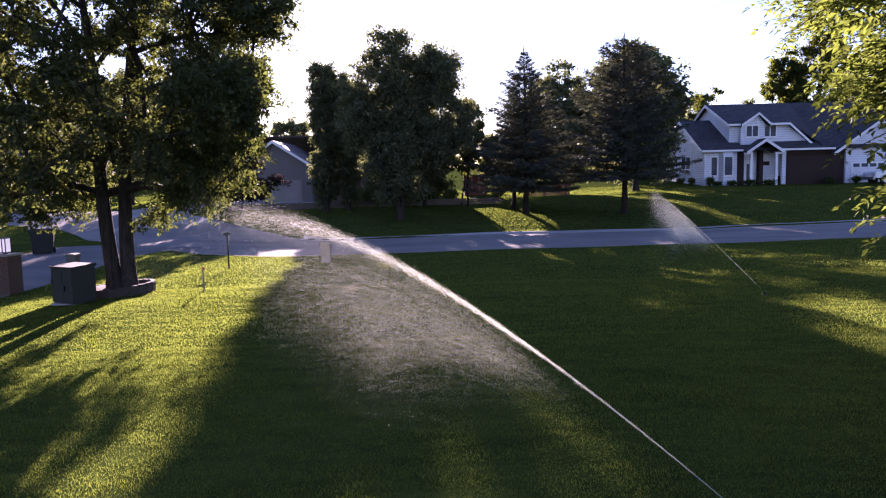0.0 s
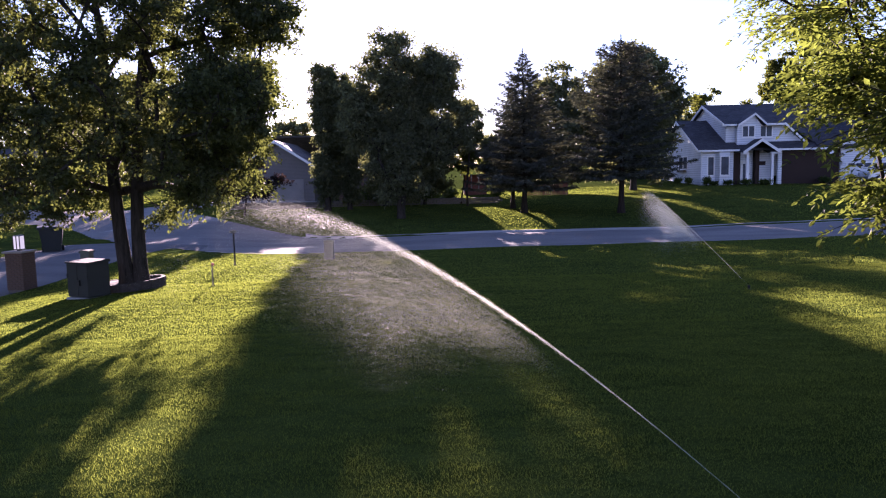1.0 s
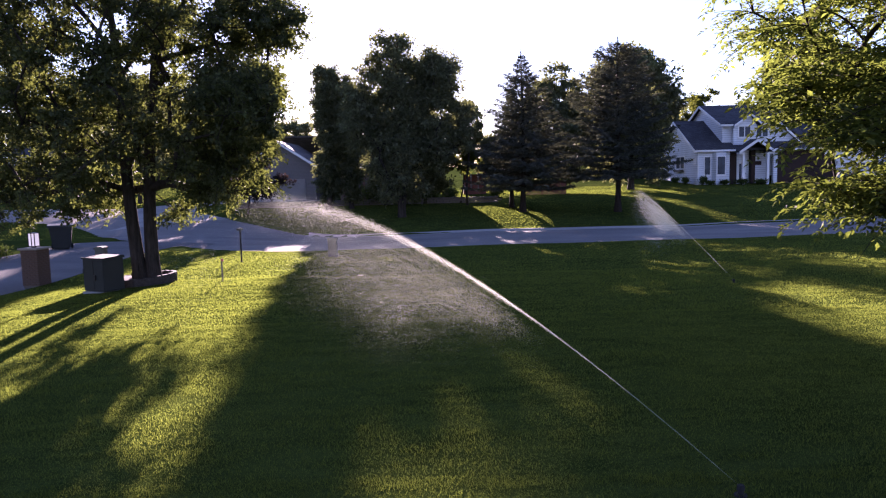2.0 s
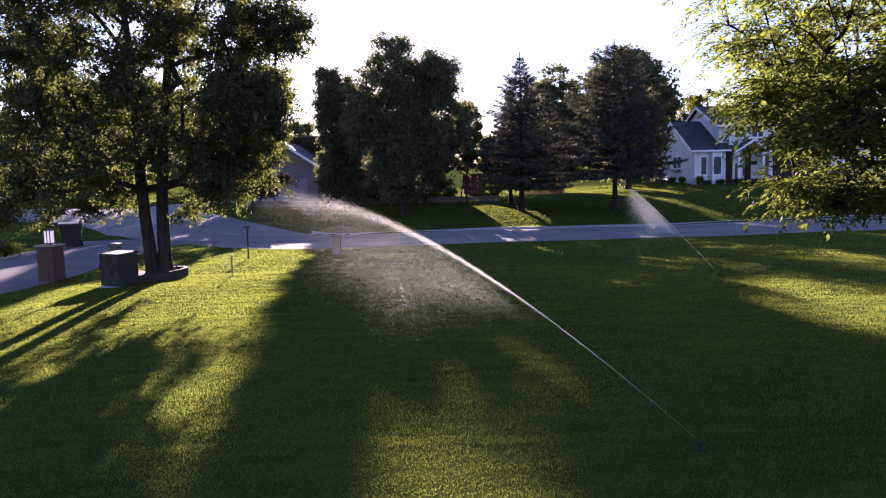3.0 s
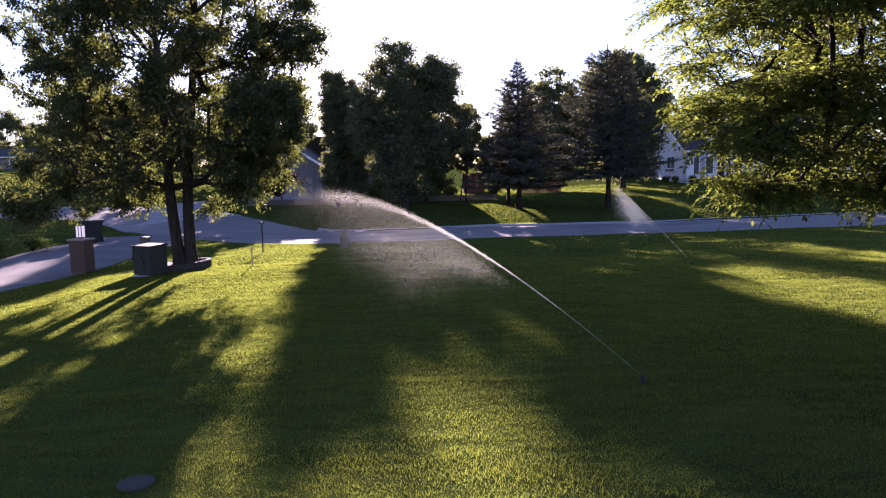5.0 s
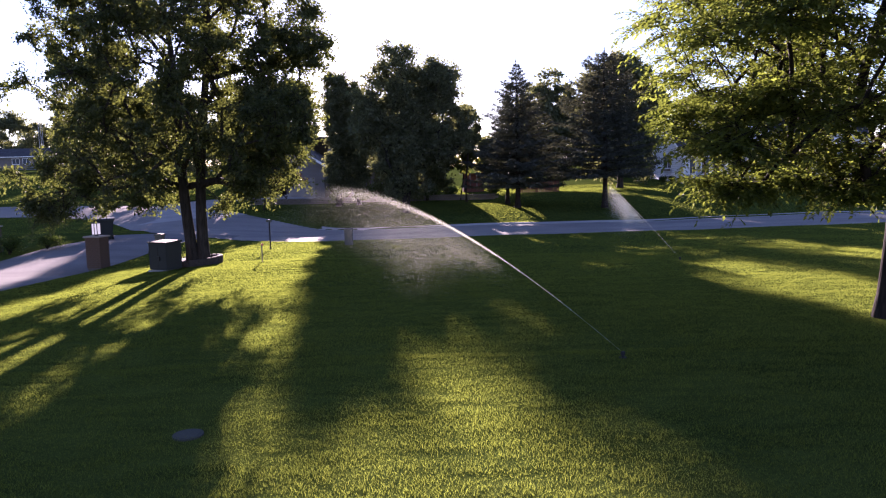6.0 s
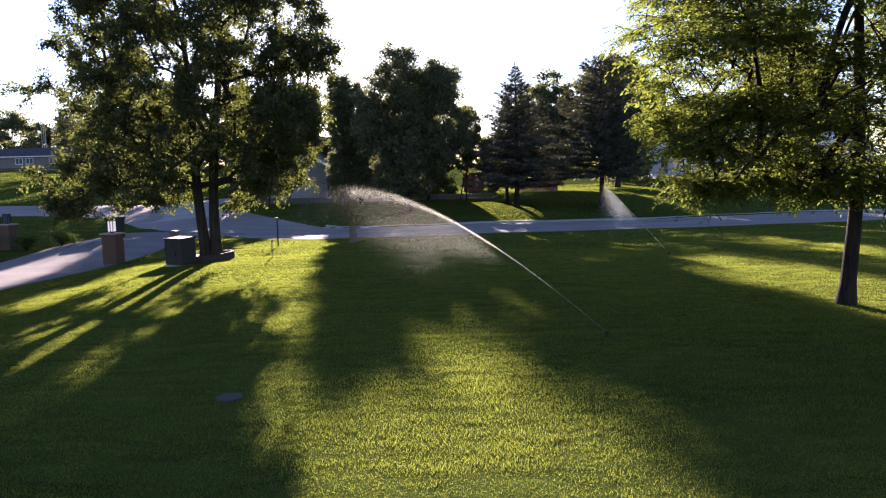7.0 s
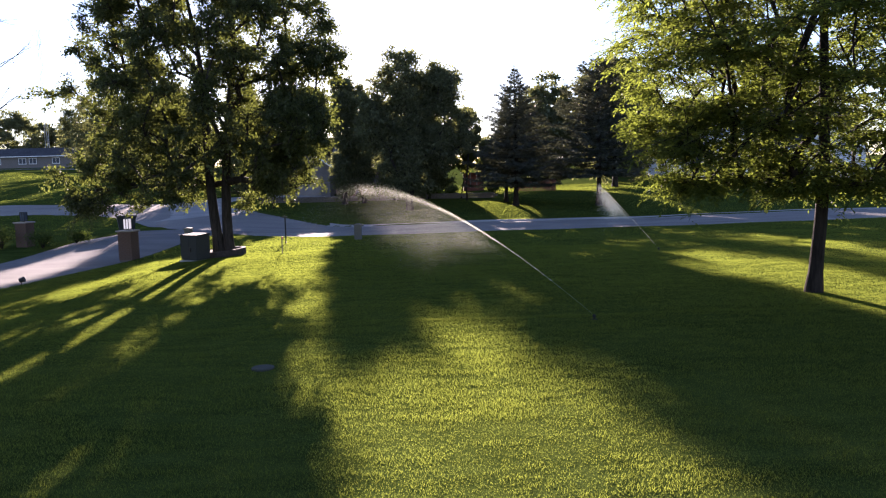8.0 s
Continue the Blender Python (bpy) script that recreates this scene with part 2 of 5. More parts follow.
def raw_mesh(name, verts, faces):
    """A mesh from numpy arrays, all faces with the same number of corners."""
    verts, faces = np.asarray(verts, np.float32), np.asarray(faces, np.int32)
    mesh = bpy.data.meshes.new(name)
    k = faces.shape[1]
    mesh.vertices.add(len(verts))
    mesh.vertices.foreach_set("co", verts.ravel())
    mesh.loops.add(faces.size)
    mesh.loops.foreach_set("vertex_index", faces.ravel())
    mesh.polygons.add(len(faces))
    mesh.polygons.foreach_set("loop_start", np.arange(0, faces.size, k, dtype=np.int32))
    mesh.polygons.foreach_set("loop_total", np.full(len(faces), k, np.int32))
    mesh.update(calc_edges=True)
    return mesh


class Tubes:
    """Tapered, bent tubes gathered into one mesh."""
    def __init__(self):
        self.v, self.f, self.n = [], [], 0

    def add(self, pts, radii, sides=6):
        pts = np.asarray(pts, float)
        d = np.gradient(pts, axis=0)
        d /= np.linalg.norm(d, axis=1)[:, None] + 1e-9
        ref = np.array([0.0, 0.0, 1.0]) if abs(d[0, 2]) < 0.8 else np.array([1.0, 0.0, 0.0])
        u = np.cross(d, ref)
        u /= np.linalg.norm(u, axis=1)[:, None] + 1e-9
        w = np.cross(d, u)
        a = np.arange(sides) * 2 * math.pi / sides
        ring = np.cos(a)[None, :, None] * u[:, None, :] + np.sin(a)[None, :, None] * w[:, None, :]
        v = pts[:, None, :] + ring * np.asarray(radii, float)[:, None, None]
        k = len(pts)
        i, j = np.meshgrid(np.arange(k - 1), np.arange(sides), indexing="ij")
        j2 = (j + 1) % sides
        f = np.stack([i * sides + j, i * sides + j2, (i + 1) * sides + j2, (i + 1) * sides + j], -1).reshape(-1, 4) + self.n
        self.v.append(v.reshape(-1, 3))
        self.f.append(f)
        self.n += k * sides

    def mesh(self, name):
        m = raw_mesh(name, np.concatenate(self.v), np.concatenate(self.f))
        m.polygons.foreach_set("use_smooth", np.ones(len(m.polygons), bool))
        return m


def leaf_mesh(name, pos, along, up, length, width, fold=0.25):
    """Leaves: two triangles each, folded along the midrib. along, up: unit vectors."""
    side = np.cross(along, up)
    side /= np.linalg.norm(side, axis=1)[:, None] + 1e-9
    nrm = np.cross(side, along)
    L, W = length[:, None], width[:, None]
    base = pos
    tip = pos + along * L
    mid = pos + along * L * 0.45
    a = mid + side * W * 0.5 + nrm * W * fold
    b = mid - side * W * 0.5 + nrm * W * fold
    n = len(pos)
    v = np.stack([base, a, tip, b], 1).reshape(-1, 3)
    k = np.arange(n)[:, None] * 4
    f = np.concatenate([k + np.array([0, 1, 2]), k + np.array([0, 2, 3])], 1).reshape(-1, 3)
    return raw_mesh(name, v, f)


def unit(a):
    return a / (np.linalg.norm(a, axis=-1, keepdims=True) + 1e-9)


def feathered(rng, tw, per, pairs, leaf):
    """Leaves along twigs; each is a drooping stalk of paired leaflets and a last one."""
    n, k = len(tw) * per, tw.shape[1] - 1
    pick = np.repeat(np.arange(len(tw)), per)
    v = np.tile((np.arange(per) + 0.6) / per, len(tw)) * k
    lo = np.minimum(v.astype(int), k - 1)
    f = (v - lo)[:, None]
    at = tw[pick, lo] * (1 - f) + tw[pick, lo + 1] * f
    d = unit(tw[pick, lo + 1] - tw[pick, lo])
    side = unit(np.cross(d, [0, 0, 1.0])) * np.where(np.arange(n) % 2, 1.0, -1.0)[:, None]
    stalk = unit(d * 0.7 + side * rng.uniform(0.3, 1.1, (n, 1)) + rng.normal(0, 0.25, (n, 3)) + np.array([0, 0, -0.12]))
    reach = leaf * rng.uniform(1.5, 2.6, n)
    across = unit(np.cross(stalk, np.array([0, 0, 1.0]) + rng.normal(0, 0.4, (n, 3))))
    pos, along, size = [], [], []
    for m in range(pairs):
        g = (m + 0.7) / pairs
        base = at + stalk * (reach * g)[:, None] + np.array([0, 0, -0.26]) * (reach * g * g)[:, None]
        for sgn in (-1, 1):
            pos.append(base)
            along.append(unit(stalk * 0.75 + across * sgn + np.array([0, 0, -0.08]) + rng.normal(0, 0.15, (n, 3))))
            size.append(leaf * rng.uniform(0.7, 1.2, n))
    pos.append(at + stalk * reach[:, None] * 1.02 + np.array([0, 0, -0.26]) * reach[:, None])
    along.append(unit(stalk + np.array([0, 0, -0.35])))
    size.append(leaf * 1.1 * rng.uniform(0.8, 1.2, n))
    pos, along, size = np.concatenate(pos), np.concatenate(along), np.concatenate(size)
    up = unit(np.array([0, 0, 1.0]) + rng.normal(0, 0.45, (len(pos), 3)))
    return leaf_mesh("crown", pos, along, up, size, size * rng.uniform(0.38, 0.52, len(pos)))


def broadleaf(name, label, x, y, z, h, r, base, stems, clumps, per, leaf, bark, foliage, seed,
              profile=((0, 0.5), (0.2, 0.9), (0.45, 1.0), (0.7, 0.82), (0.9, 0.5), (1, 0.2)), clump=0.2,
              group="", droop=0.25, aim=(0, 0), thick=1.0, slim=0.5, loose=0.2, lobe=1.0, low=1.0, stem_r=0.0, hollow=0.0, skirt=(0, 0), lobes_at=(), ascend=0.35, feather=0, clear=0.0):
    """A broadleaf tree: stems, limbs that part towards every clump of leaves, twigs and leaves."""
    rng = np.random.default_rng(seed)
    tree = thing(name, x, y, z, label, "tree", group)
    ps, pr = np.array([p[0] for p in profile]), np.array([p[1] for p in profile])
    s = rng.uniform(0, 1, clumps * 3) ** low
    keep = rng.uniform(0, 1, clumps * 3) < np.interp(s, ps, pr) ** 1.3 + 0.08
    s = s[keep][:clumps]
    k = len(s)
    ang = rng.uniform(0, 2 * math.pi, k)
    lobes = 1 + lobe * 0.22 * np.sin(ang * 3 + seed + s * 5) + lobe * 0.16 * np.sin(ang * 5 + 2 * seed - s * 9)
    R = r * np.interp(s, ps, pr) * lobes
    inner = 0.15 + 0.55 * hollow * np.clip(1 - s / 0.4, 0, 1)
    rad = R * (inner + (1 - inner) * np.sqrt(rng.uniform(0, 1, k)))
    cz = base + (h - base) * s - droop * r * (rad / r) ** 2 * (1 - s)
    c = np.stack([rad * np.cos(ang) + aim[0] * s + skirt[0] * (1 - s), rad * np.sin(ang) + aim[1] * s + skirt[1] * (1 - s), np.maximum(cz, 0.5)], 1)
    # further boughs: (centre, half sizes, clumps)
    for centre, half, count in lobes_at:
        d = unit(rng.normal(0, 1, (count, 3))) * rng.uniform(0.2, 1, (count, 1)) ** 0.5
        c = np.concatenate([c, np.array(centre) + d * np.array(half)])
    k = len(c)
    crad = r * clump * rng.uniform(0.7, 1.3, k)
    # skeleton: nodes with parents
    nodes, parent, tips = [], [], []
    for sx, sy, lx, ly, top in stems:
        steps = 14
        for i in range(steps):
            q = i / (steps - 1)
            nodes.append((sx + lx * q ** 1.3 + 0.10 * math.sin(q * 7 + seed), sy + ly * q ** 1.3 + 0.10 * math.cos(q * 6 + seed), top * q))
            parent.append(len(nodes) - 2 if i else -1)
    first = len(nodes)
    order = np.argsort(np.hypot(c[:, 0], c[:, 1]) + 0.25 * c[:, 2])
    for i in order:
        arr = np.array(nodes)
        dist = np.linalg.norm(arr - c[i], axis=1)
        flat = np.hypot(arr[:, 0] - c[i, 0], arr[:, 1] - c[i, 1])
        cost = dist + 2.5 * np.maximum(0, arr[:, 2] - (c[i, 2] - ascend * flat)) + 6.0 * (arr[:, 2] < max(clear, min(base * 0.75, c[i, 2] * 0.8)))
        j = int(np.argmin(cost))
        a, b = arr[j], c[i]
        m1 = a + (b - a) * 0.4 + np.array([0, 0, 0.06 * dist[j]]) + rng.normal(0, 0.03 * dist[j], 3)
        m2 = a + (b - a) * 0.75 + np.array([0, 0, 0.05 * dist[j]]) + rng.normal(0, 0.03 * dist[j], 3)
        for p, q in ((m1, j), (m2, len(nodes)), (b, len(nodes) + 1)):
            nodes.append(tuple(p))
            parent.append(q)
        tips.append(len(nodes) - 1)
    load = np.zeros(len(nodes))
    for t in tips:
        while t >= 0:
            load[t] += 1
            t = parent[t]
    arr = np.array(nodes)
    rr = thick * 0.017 * (h / 10) * np.maximum(load, 0.6) ** slim
    tubes = Tubes()
    for si in range(len(stems)):
        idx = np.arange(si * 14, si * 14 + 14)
        radii = np.maximum(rr[idx] if not stem_r else stem_r * (1 - 0.85 * np.linspace(0, 1, 14)) ** 0.9, 0.012)
        pts = arr[idx].copy()
        pts[0, 2] -= 0.25
        q = np.linspace(0, 13, 40)
        pts = np.stack([np.interp(q, np.arange(14), pts[:, a]) for a in range(3)], 1)
        rq = np.interp(q, np.arange(14), radii) * (1 + 0.5 * np.exp(-np.maximum(pts[:, 2], 0) / 0.2))
        tubes.add(pts, rq, 14)
    for t in range(first, len(nodes), 3):
        chain = [parent[t], t, t + 1, t + 2]
        pts = arr[chain]
        q = np.linspace(0, 3, 9)
        pts = np.stack([np.interp(q, np.arange(4), pts[:, a]) for a in range(3)], 1)
        pts[1:-1] = 0.25 * pts[:-2] + 0.5 * pts[1:-1] + 0.25 * pts[2:]
        e = rr[chain].copy()
        e[0] = min(e[0], e[1] * 1.15)
        tubes.add(pts, np.maximum(np.interp(q, np.arange(4), e), 0.006), 6)
    twig_pos = []
    for i in range(k):
        for _ in range(0 if feather else 7):
            d = unit(rng.normal(0, 1, 3) + np.array([0, 0, 0.2]))
            n = crad[i] * rng.uniform(0.8, 1.5)
            p0 = c[i] - d * n * 0.1
            p1 = c[i] + d * n * 0.55 + rng.normal(0, 0.06, 3)
            p2 = c[i] + d * n + np.array([0, 0, -0.12 * n])
            tubes.add([p0, p1, p2], [0.011 * h / 10, 0.008 * h / 10, 0.004], 4)
            twig_pos.append((c[i], p1, p2))
    if feather:
        fan = []
        for i in range(k):
            o = np.array([c[i, 0], c[i, 1], 0.0]) + rng.normal(0, 0.5, 3) * np.array([1, 1, 0])
            a0 = math.atan2(o[1], o[0])
            for a in np.linspace(-1.9, 1.9, 8) + rng.normal(0, 0.15, 8):
                n = crad[i] * rng.uniform(0.75, 1.35)
                d = np.array([math.cos(a0 + a), math.sin(a0 + a), rng.normal(0.12, 0.25)])
                u = np.linspace(0, 1, 4)[:, None]
                p = c[i] + d * n * u + np.array([0, 0, -0.22]) * n * u ** 2
                tubes.add(p, [0.009, 0.007, 0.005, 0.003], 3)
                fan.append(p)
        link("trunk", tubes.mesh("trunk"), bark, tree)
        link("crown", feathered(rng, np.array(fan), per, feather, leaf), foliage, tree)
        return tree
    link("trunk", tubes.mesh("trunk"), bark, tree)
    # leaves: along the twigs and round them
    tw = np.array(twig_pos)
    n = k * per
    pick = rng.integers(0, len(tw), n)
    q = rng.uniform(0.1, 1.08, n)[:, None]
    p = np.where(q < 0.55, tw[pick, 0] + (tw[pick, 1] - tw[pick, 0]) * q / 0.55, tw[pick, 1] + (tw[pick, 2] - tw[pick, 1]) * (q - 0.55) / 0.45)
    spread = np.repeat(crad, 7)[pick][:, None]
    p = p + rng.normal(0, 1, (n, 3)) * spread * np.array([loose, loose, loose * 0.62])
    p[:, 2] = np.maximum(p[:, 2], 0.25)
    out = unit(tw[pick, 2] - tw[pick, 0])
    along = unit(out * 0.6 + rng.normal(0, 0.7, (n, 3)) + np.array([0, 0, -0.35]))
    up = unit(rng.normal(0, 0.6, (n, 3)) + np.array([0, 0, 0.8]))
    size = leaf * rng.uniform(0.6, 1.3, n)
    link("crown", leaf_mesh("crown", p, along, up, size, size * rng.uniform(0.45, 0.7, n)), foliage, tree)
    return tree


def conifer(name, label, x, y, z, h, r, base, seed, power=0.85, round_top=0.0, group="", dense=1.0, sweep=0.12):
    """A spruce: whorls of drooping boughs with flat sprays of needles."""
    rng = np.random.default_rng(seed)
    tree = thing(name, x, y, z, label, "tree", group)
    tubes = Tubes()
    q = np.linspace(0, 1, 24)
    tr = 0.016 * h * (1 - q) ** 0.9 + 0.012
    tubes.add(np.stack([0.05 * np.sin(q * 5 + seed), 0.05 * np.cos(q * 4 + seed), q * h * 0.985 - 0.2 * (q == 0)], 1), tr * (1 + 0.6 * np.exp(-q * 30)), 12)
    pos, along, up, size, wide = [], [], [], [], []
    zc = base
    top = h * 0.945
    while zc < top:
        s = (zc - base) / (top - base)
        L = r * ((1 - s) ** power * (1 - round_top) + round_top * math.sqrt(max(0, 1 - s * s))) * (0.75 + 0.25 * min(1, s / 0.06 + 0.3)) + 0.07
        count = int(6 + 5 * (1 - s))
        a0 = rng.uniform(0, 6.28)
        for i in range(count):
            a = a0 + i * 6.283 / count + rng.normal(0, 0.18)
            ln = L * rng.uniform(0.58, 1.16)
            d = np.array([math.cos(a), math.sin(a), 0.0])
            lift = 0.45 * s ** 1.5 - sweep * 1.3 * (1 - s)
            u = np.linspace(0, 1, 6)
            pts = np.array([0, 0, zc + rng.normal(0, 0.06)]) + d * (u * ln)[:, None]
            pts[:, 2] += ln * (lift * u + sweep * 1.2 * u ** 2.5)
            tubes.add(pts, 0.010 * (0.4 + ln / 2.5) * (1 - u) + 0.004, 4)
            m = int((14 + ln * 46) * dense)
            t = rng.uniform(0.12, 1.0, m) ** 0.8
            side = np.array([-d[1], d[0], 0.0])
            p = np.stack([np.interp(t, u, pts[:, j]) for j in range(3)], 1)
            sgn = rng.choice([-1.0, 1.0], m)[:, None]
            reach = (0.12 + 0.34 * ln * 0.45 * (1 - t * 0.75))[:, None]
            off = rng.uniform(0, 1, (m, 1)) ** 0.8
            p = p + side * sgn * reach * off * 0.85 + d * reach * off * 0.35 + np.array([0, 0, -1]) * reach * off * 0.25 + rng.normal(0, 0.03, (m, 3))
            pos.append(p)
            along.append(unit(d * 0.8 + side * sgn * 0.7 + rng.normal(0, 0.28, (m, 3)) + np.array([0, 0, -0.18])))
            up.append(unit(np.array([0, 0, 1.0]) + rng.normal(0, 0.4, (m, 3))))
            size.append(rng.uniform(0.16, 0.34, m) * min(1.0, 0.35 + 0.45 * ln))
            wide.append(rng.uniform(0.045, 0.085, m))
        zc += rng.uniform(0.26, 0.40) * (0.62 + 0.38 * (1 - s)) * h / 10
    # the leading shoot
    m = 70
    t = rng.uniform(0, 1, m)
    a = rng.uniform(0, 6.283, m)
    pos.append(np.stack([0.05 * np.sin(5 + seed) + 0 * t, 0.05 * np.cos(4 + seed) + 0 * t, top - 0.15 + (h - top) * t], 1))
    along.append(unit(np.stack([np.cos(a), np.sin(a), 0.5 + t * 1.2], 1)))
    up.append(unit(np.stack([-np.cos(a), -np.sin(a), 1.0 + 0 * t], 1)))
    size.append((0.24 - 0.14 * t) * rng.uniform(0.6, 1.1, m))
    wide.append(rng.uniform(0.03, 0.05, m))
    link("trunk", tubes.mesh("trunk"), BARK_BROWN, tree)
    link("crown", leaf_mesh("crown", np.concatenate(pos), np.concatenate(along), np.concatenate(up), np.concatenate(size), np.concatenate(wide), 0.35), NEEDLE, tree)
    return tree


def shrub(name, label, x, y, z, rx, rz, seed, leaf=0.06, count=2200, foliage=None, group=""):
    rng = np.random.default_rng(seed)
    bush = thing(name, x, y, z, label, "shrub", group)
    tubes = Tubes()
    ends = []
    for i in range(16):
        a, q = rng.uniform(0, 6.28), rng.uniform(0.2, 1)
        e = np.array([rx * q * math.cos(a) * 0.8, rx * q * math.sin(a) * 0.8, rz * rng.uniform(0.5, 0.95)])
        tubes.add([(0, 0, -0.05), e * [0.4, 0.4, 0.6], e], [0.02, 0.014, 0.006], 5)
        ends.append(e)
    link("stem", tubes.mesh("stem"), BARK_BROWN, bush)
    ends = np.array(ends)
    p = ends[rng.integers(0, 16, count)] + rng.normal(0, 1, (count, 3)) * np.array([rx * 0.32, rx * 0.32, rz * 0.25])
    p[:, 2] = np.abs(p[:, 2]) + 0.02
    al = unit(rng.normal(0, 1, (count, 3)) + np.array([0, 0, 0.3]))
    u = unit(rng.normal(0, 0.6, (count, 3)) + np.array([0, 0, 0.8]))
    sz = leaf * rng.uniform(0.6, 1.4, count)
    link("foliage", leaf_mesh("foliage", p, al, u, sz, sz * 0.6), foliage or SHRUB_LEAF, bush)
    return bush

# ---- ground ----
ROAD = [(170, 35.5), (90, 34.2), (40, 33.4), (0, 33.0), (-9, 34.2), (-16, 39.2), (-23.5, 46.2), (-33, 49.2), (-46, 50), (-66, 49), (-110, 46)]
DRIVE = [(-17.0, 34.0), (-17.2, 28), (-17.3, 20), (-17.7, 10), (-20, -4), (-27, -20), (-40, -34)]
DRIVE_C = [(-18.5, 42.5), (-22.5, 50), (-21.5, 55), (-17.5, 57.4), (-9.5, 57.6)]
DRIVE_FAR = [(-190, 133), (-130, 134), (-100, 134), (-70, 135), (-40, 132)]


def smooth_line(pts, step=0.8):
    """A Catmull-Rom line through the corners, at even steps."""
    p = np.array([pts[0], *pts, pts[-1]], float)
    out = []
    for i in range(1, len(p) - 2):
        n = max(2, int(np.linalg.norm(p[i + 1] - p[i]) / step))
        t = np.linspace(0, 1, n, endpoint=False)[:, None]
        a, b, c, d = p[i - 1], p[i], p[i + 1], p[i + 2]
        out.append(0.5 * (2 * b + (c - a) * t + (2 * a - 5 * b + 4 * c - d) * t ** 2 + (3 * b - a - 3 * c + d) * t ** 3))
    return np.concatenate([*out, p[-1:]])


LINES = [(smooth_line(ROAD), 4.35), (smooth_line(DRIVE), 3.25), (smooth_line(DRIVE_C), 2.7), (smooth_line(DRIVE_FAR), 2.6)]


def step(a, b, v):
    t = np.clip((np.asarray(v, float) - a) / (b - a), 0, 1)
    return t * t * (3 - 2 * t)


def rise(x, y):
    """The lie of the land, without the dip of the road."""
    x, y = np.asarray(x, float), np.asarray(y, float)
    z = 0.07 + 0.012 * np.clip(x, -22, 30) - 0.38 * step(9, 28, y) * (1 - 0.75 * step(8, 18, -x)) - 0.36 * step(8, 14, -x) * (1 - step(20, 29, y))
    u = np.clip(y - 38.5, 0, None)
    z = z + 1.9 * (1 - np.exp(-u / 13)) + 0.040 * np.clip(y - 62, 0, 100)
    z = z + 0.028 * np.clip(-x - 16, 0, 70) * step(44, 95, y)
    z = z + 0.06 * np.sin(x * 0.31 + 1) * np.sin(y * 0.23) + 0.025 * np.sin(x * 0.9) * np.cos(y * 0.7)
    return z


def edge(x, y):
    """Distance from the nearest paved edge; negative on the paving."""
    x, y = np.asarray(x, float), np.asarray(y, float)
    best = np.full(x.shape, 1e9)
    for line, half in LINES:
        for k in range(0, len(line), 400):
            seg = line[k:k + 400]
            near = (np.min(seg[:, 1]) - 8 < np.max(y)) if y.size else True
            if near:
                d = np.sqrt(np.min((x.reshape(-1, 1) - seg[None, :, 0]) ** 2 + (y.reshape(-1, 1) - seg[None, :, 1]) ** 2, axis=1)).reshape(x.shape) - half
                best = np.minimum(best, d)
    return best


def height(x, y):
    return float(rise(x, y))


def axis_steps(lo, hi, fine_lo, fine_hi, fine):
    a = list(np.arange(fine_lo, fine_hi + 1e-6, fine))
    v, s = fine_hi, fine
    while v < hi:
        s *= 1.18
        v += s
        a.append(min(v, hi))
    v, s = fine_lo, fine
    while v > lo:
        s *= 1.18
        v -= s
        a.insert(0, max(v, lo))
    return np.array(a)


gx, gy = axis_steps(-2400, 2400, -32, 34, 0.4), axis_steps(-600, 3000, -9, 66, 0.4)
X, Y = np.meshgrid(gx, gy, indexing="ij")
ED = np.concatenate([edge(X[i:i + 20].ravel(), Y[i:i + 20].ravel()) for i in range(0, len(gx), 20)]).reshape(X.shape)
Z = rise(X, Y) - 0.16 * (1 - step(-0.35, 0.05, ED))
nx, ny = X.shape
I, J = np.meshgrid(np.arange(nx - 1), np.arange(ny - 1), indexing="ij")
F = np.stack([I * ny + J, (I + 1) * ny + J, (I + 1) * ny + J + 1, I * ny + J + 1], -1).reshape(-1, 4)
gm = raw_mesh("ground", np.stack([X, Y, Z], -1).reshape(-1, 3), F)
gm.polygons.foreach_set("use_smooth", np.ones(len(gm.polygons), bool))
tagged(link("ground", gm, LAWN), "mown green lawn rising gently beyond the road", "lawn", kind="structure")


def ribbon(name, line, half, sink, mat, label, category, cuts=10, flare=0.0):
    """A paved strip along a line, cambered a little, following the land."""
    d = unit(np.gradient(line, axis=0))
    side = np.stack([-d[:, 1], d[:, 0]], 1)
    w = half * (1 + flare * np.exp(-np.arange(len(line)) / 5.0))
    t = np.linspace(-1, 1, cuts + 1)
    p = line[:, None, :] + side[:, None, :] * (w[:, None] * t[None, :])[:, :, None]
    z = rise(p[..., 0], p[..., 1]) - sink + 0.05 * (1 - t[None, :] ** 2)
    v = np.concatenate([p, z[..., None]], -1).reshape(-1, 3)
    k = cuts + 1
    i, j = np.meshgrid(np.arange(len(line) - 1), np.arange(cuts), indexing="ij")
    f = np.stack([i * k + j, (i + 1) * k + j, (i + 1) * k + j + 1, i * k + j + 1], -1).reshape(-1, 4)
    m = raw_mesh(name, v, f)
    if m.polygons[0].normal.z < 0:
        m.flip_normals()
    return tagged(link(name, m, mat), label, category, kind="structure")


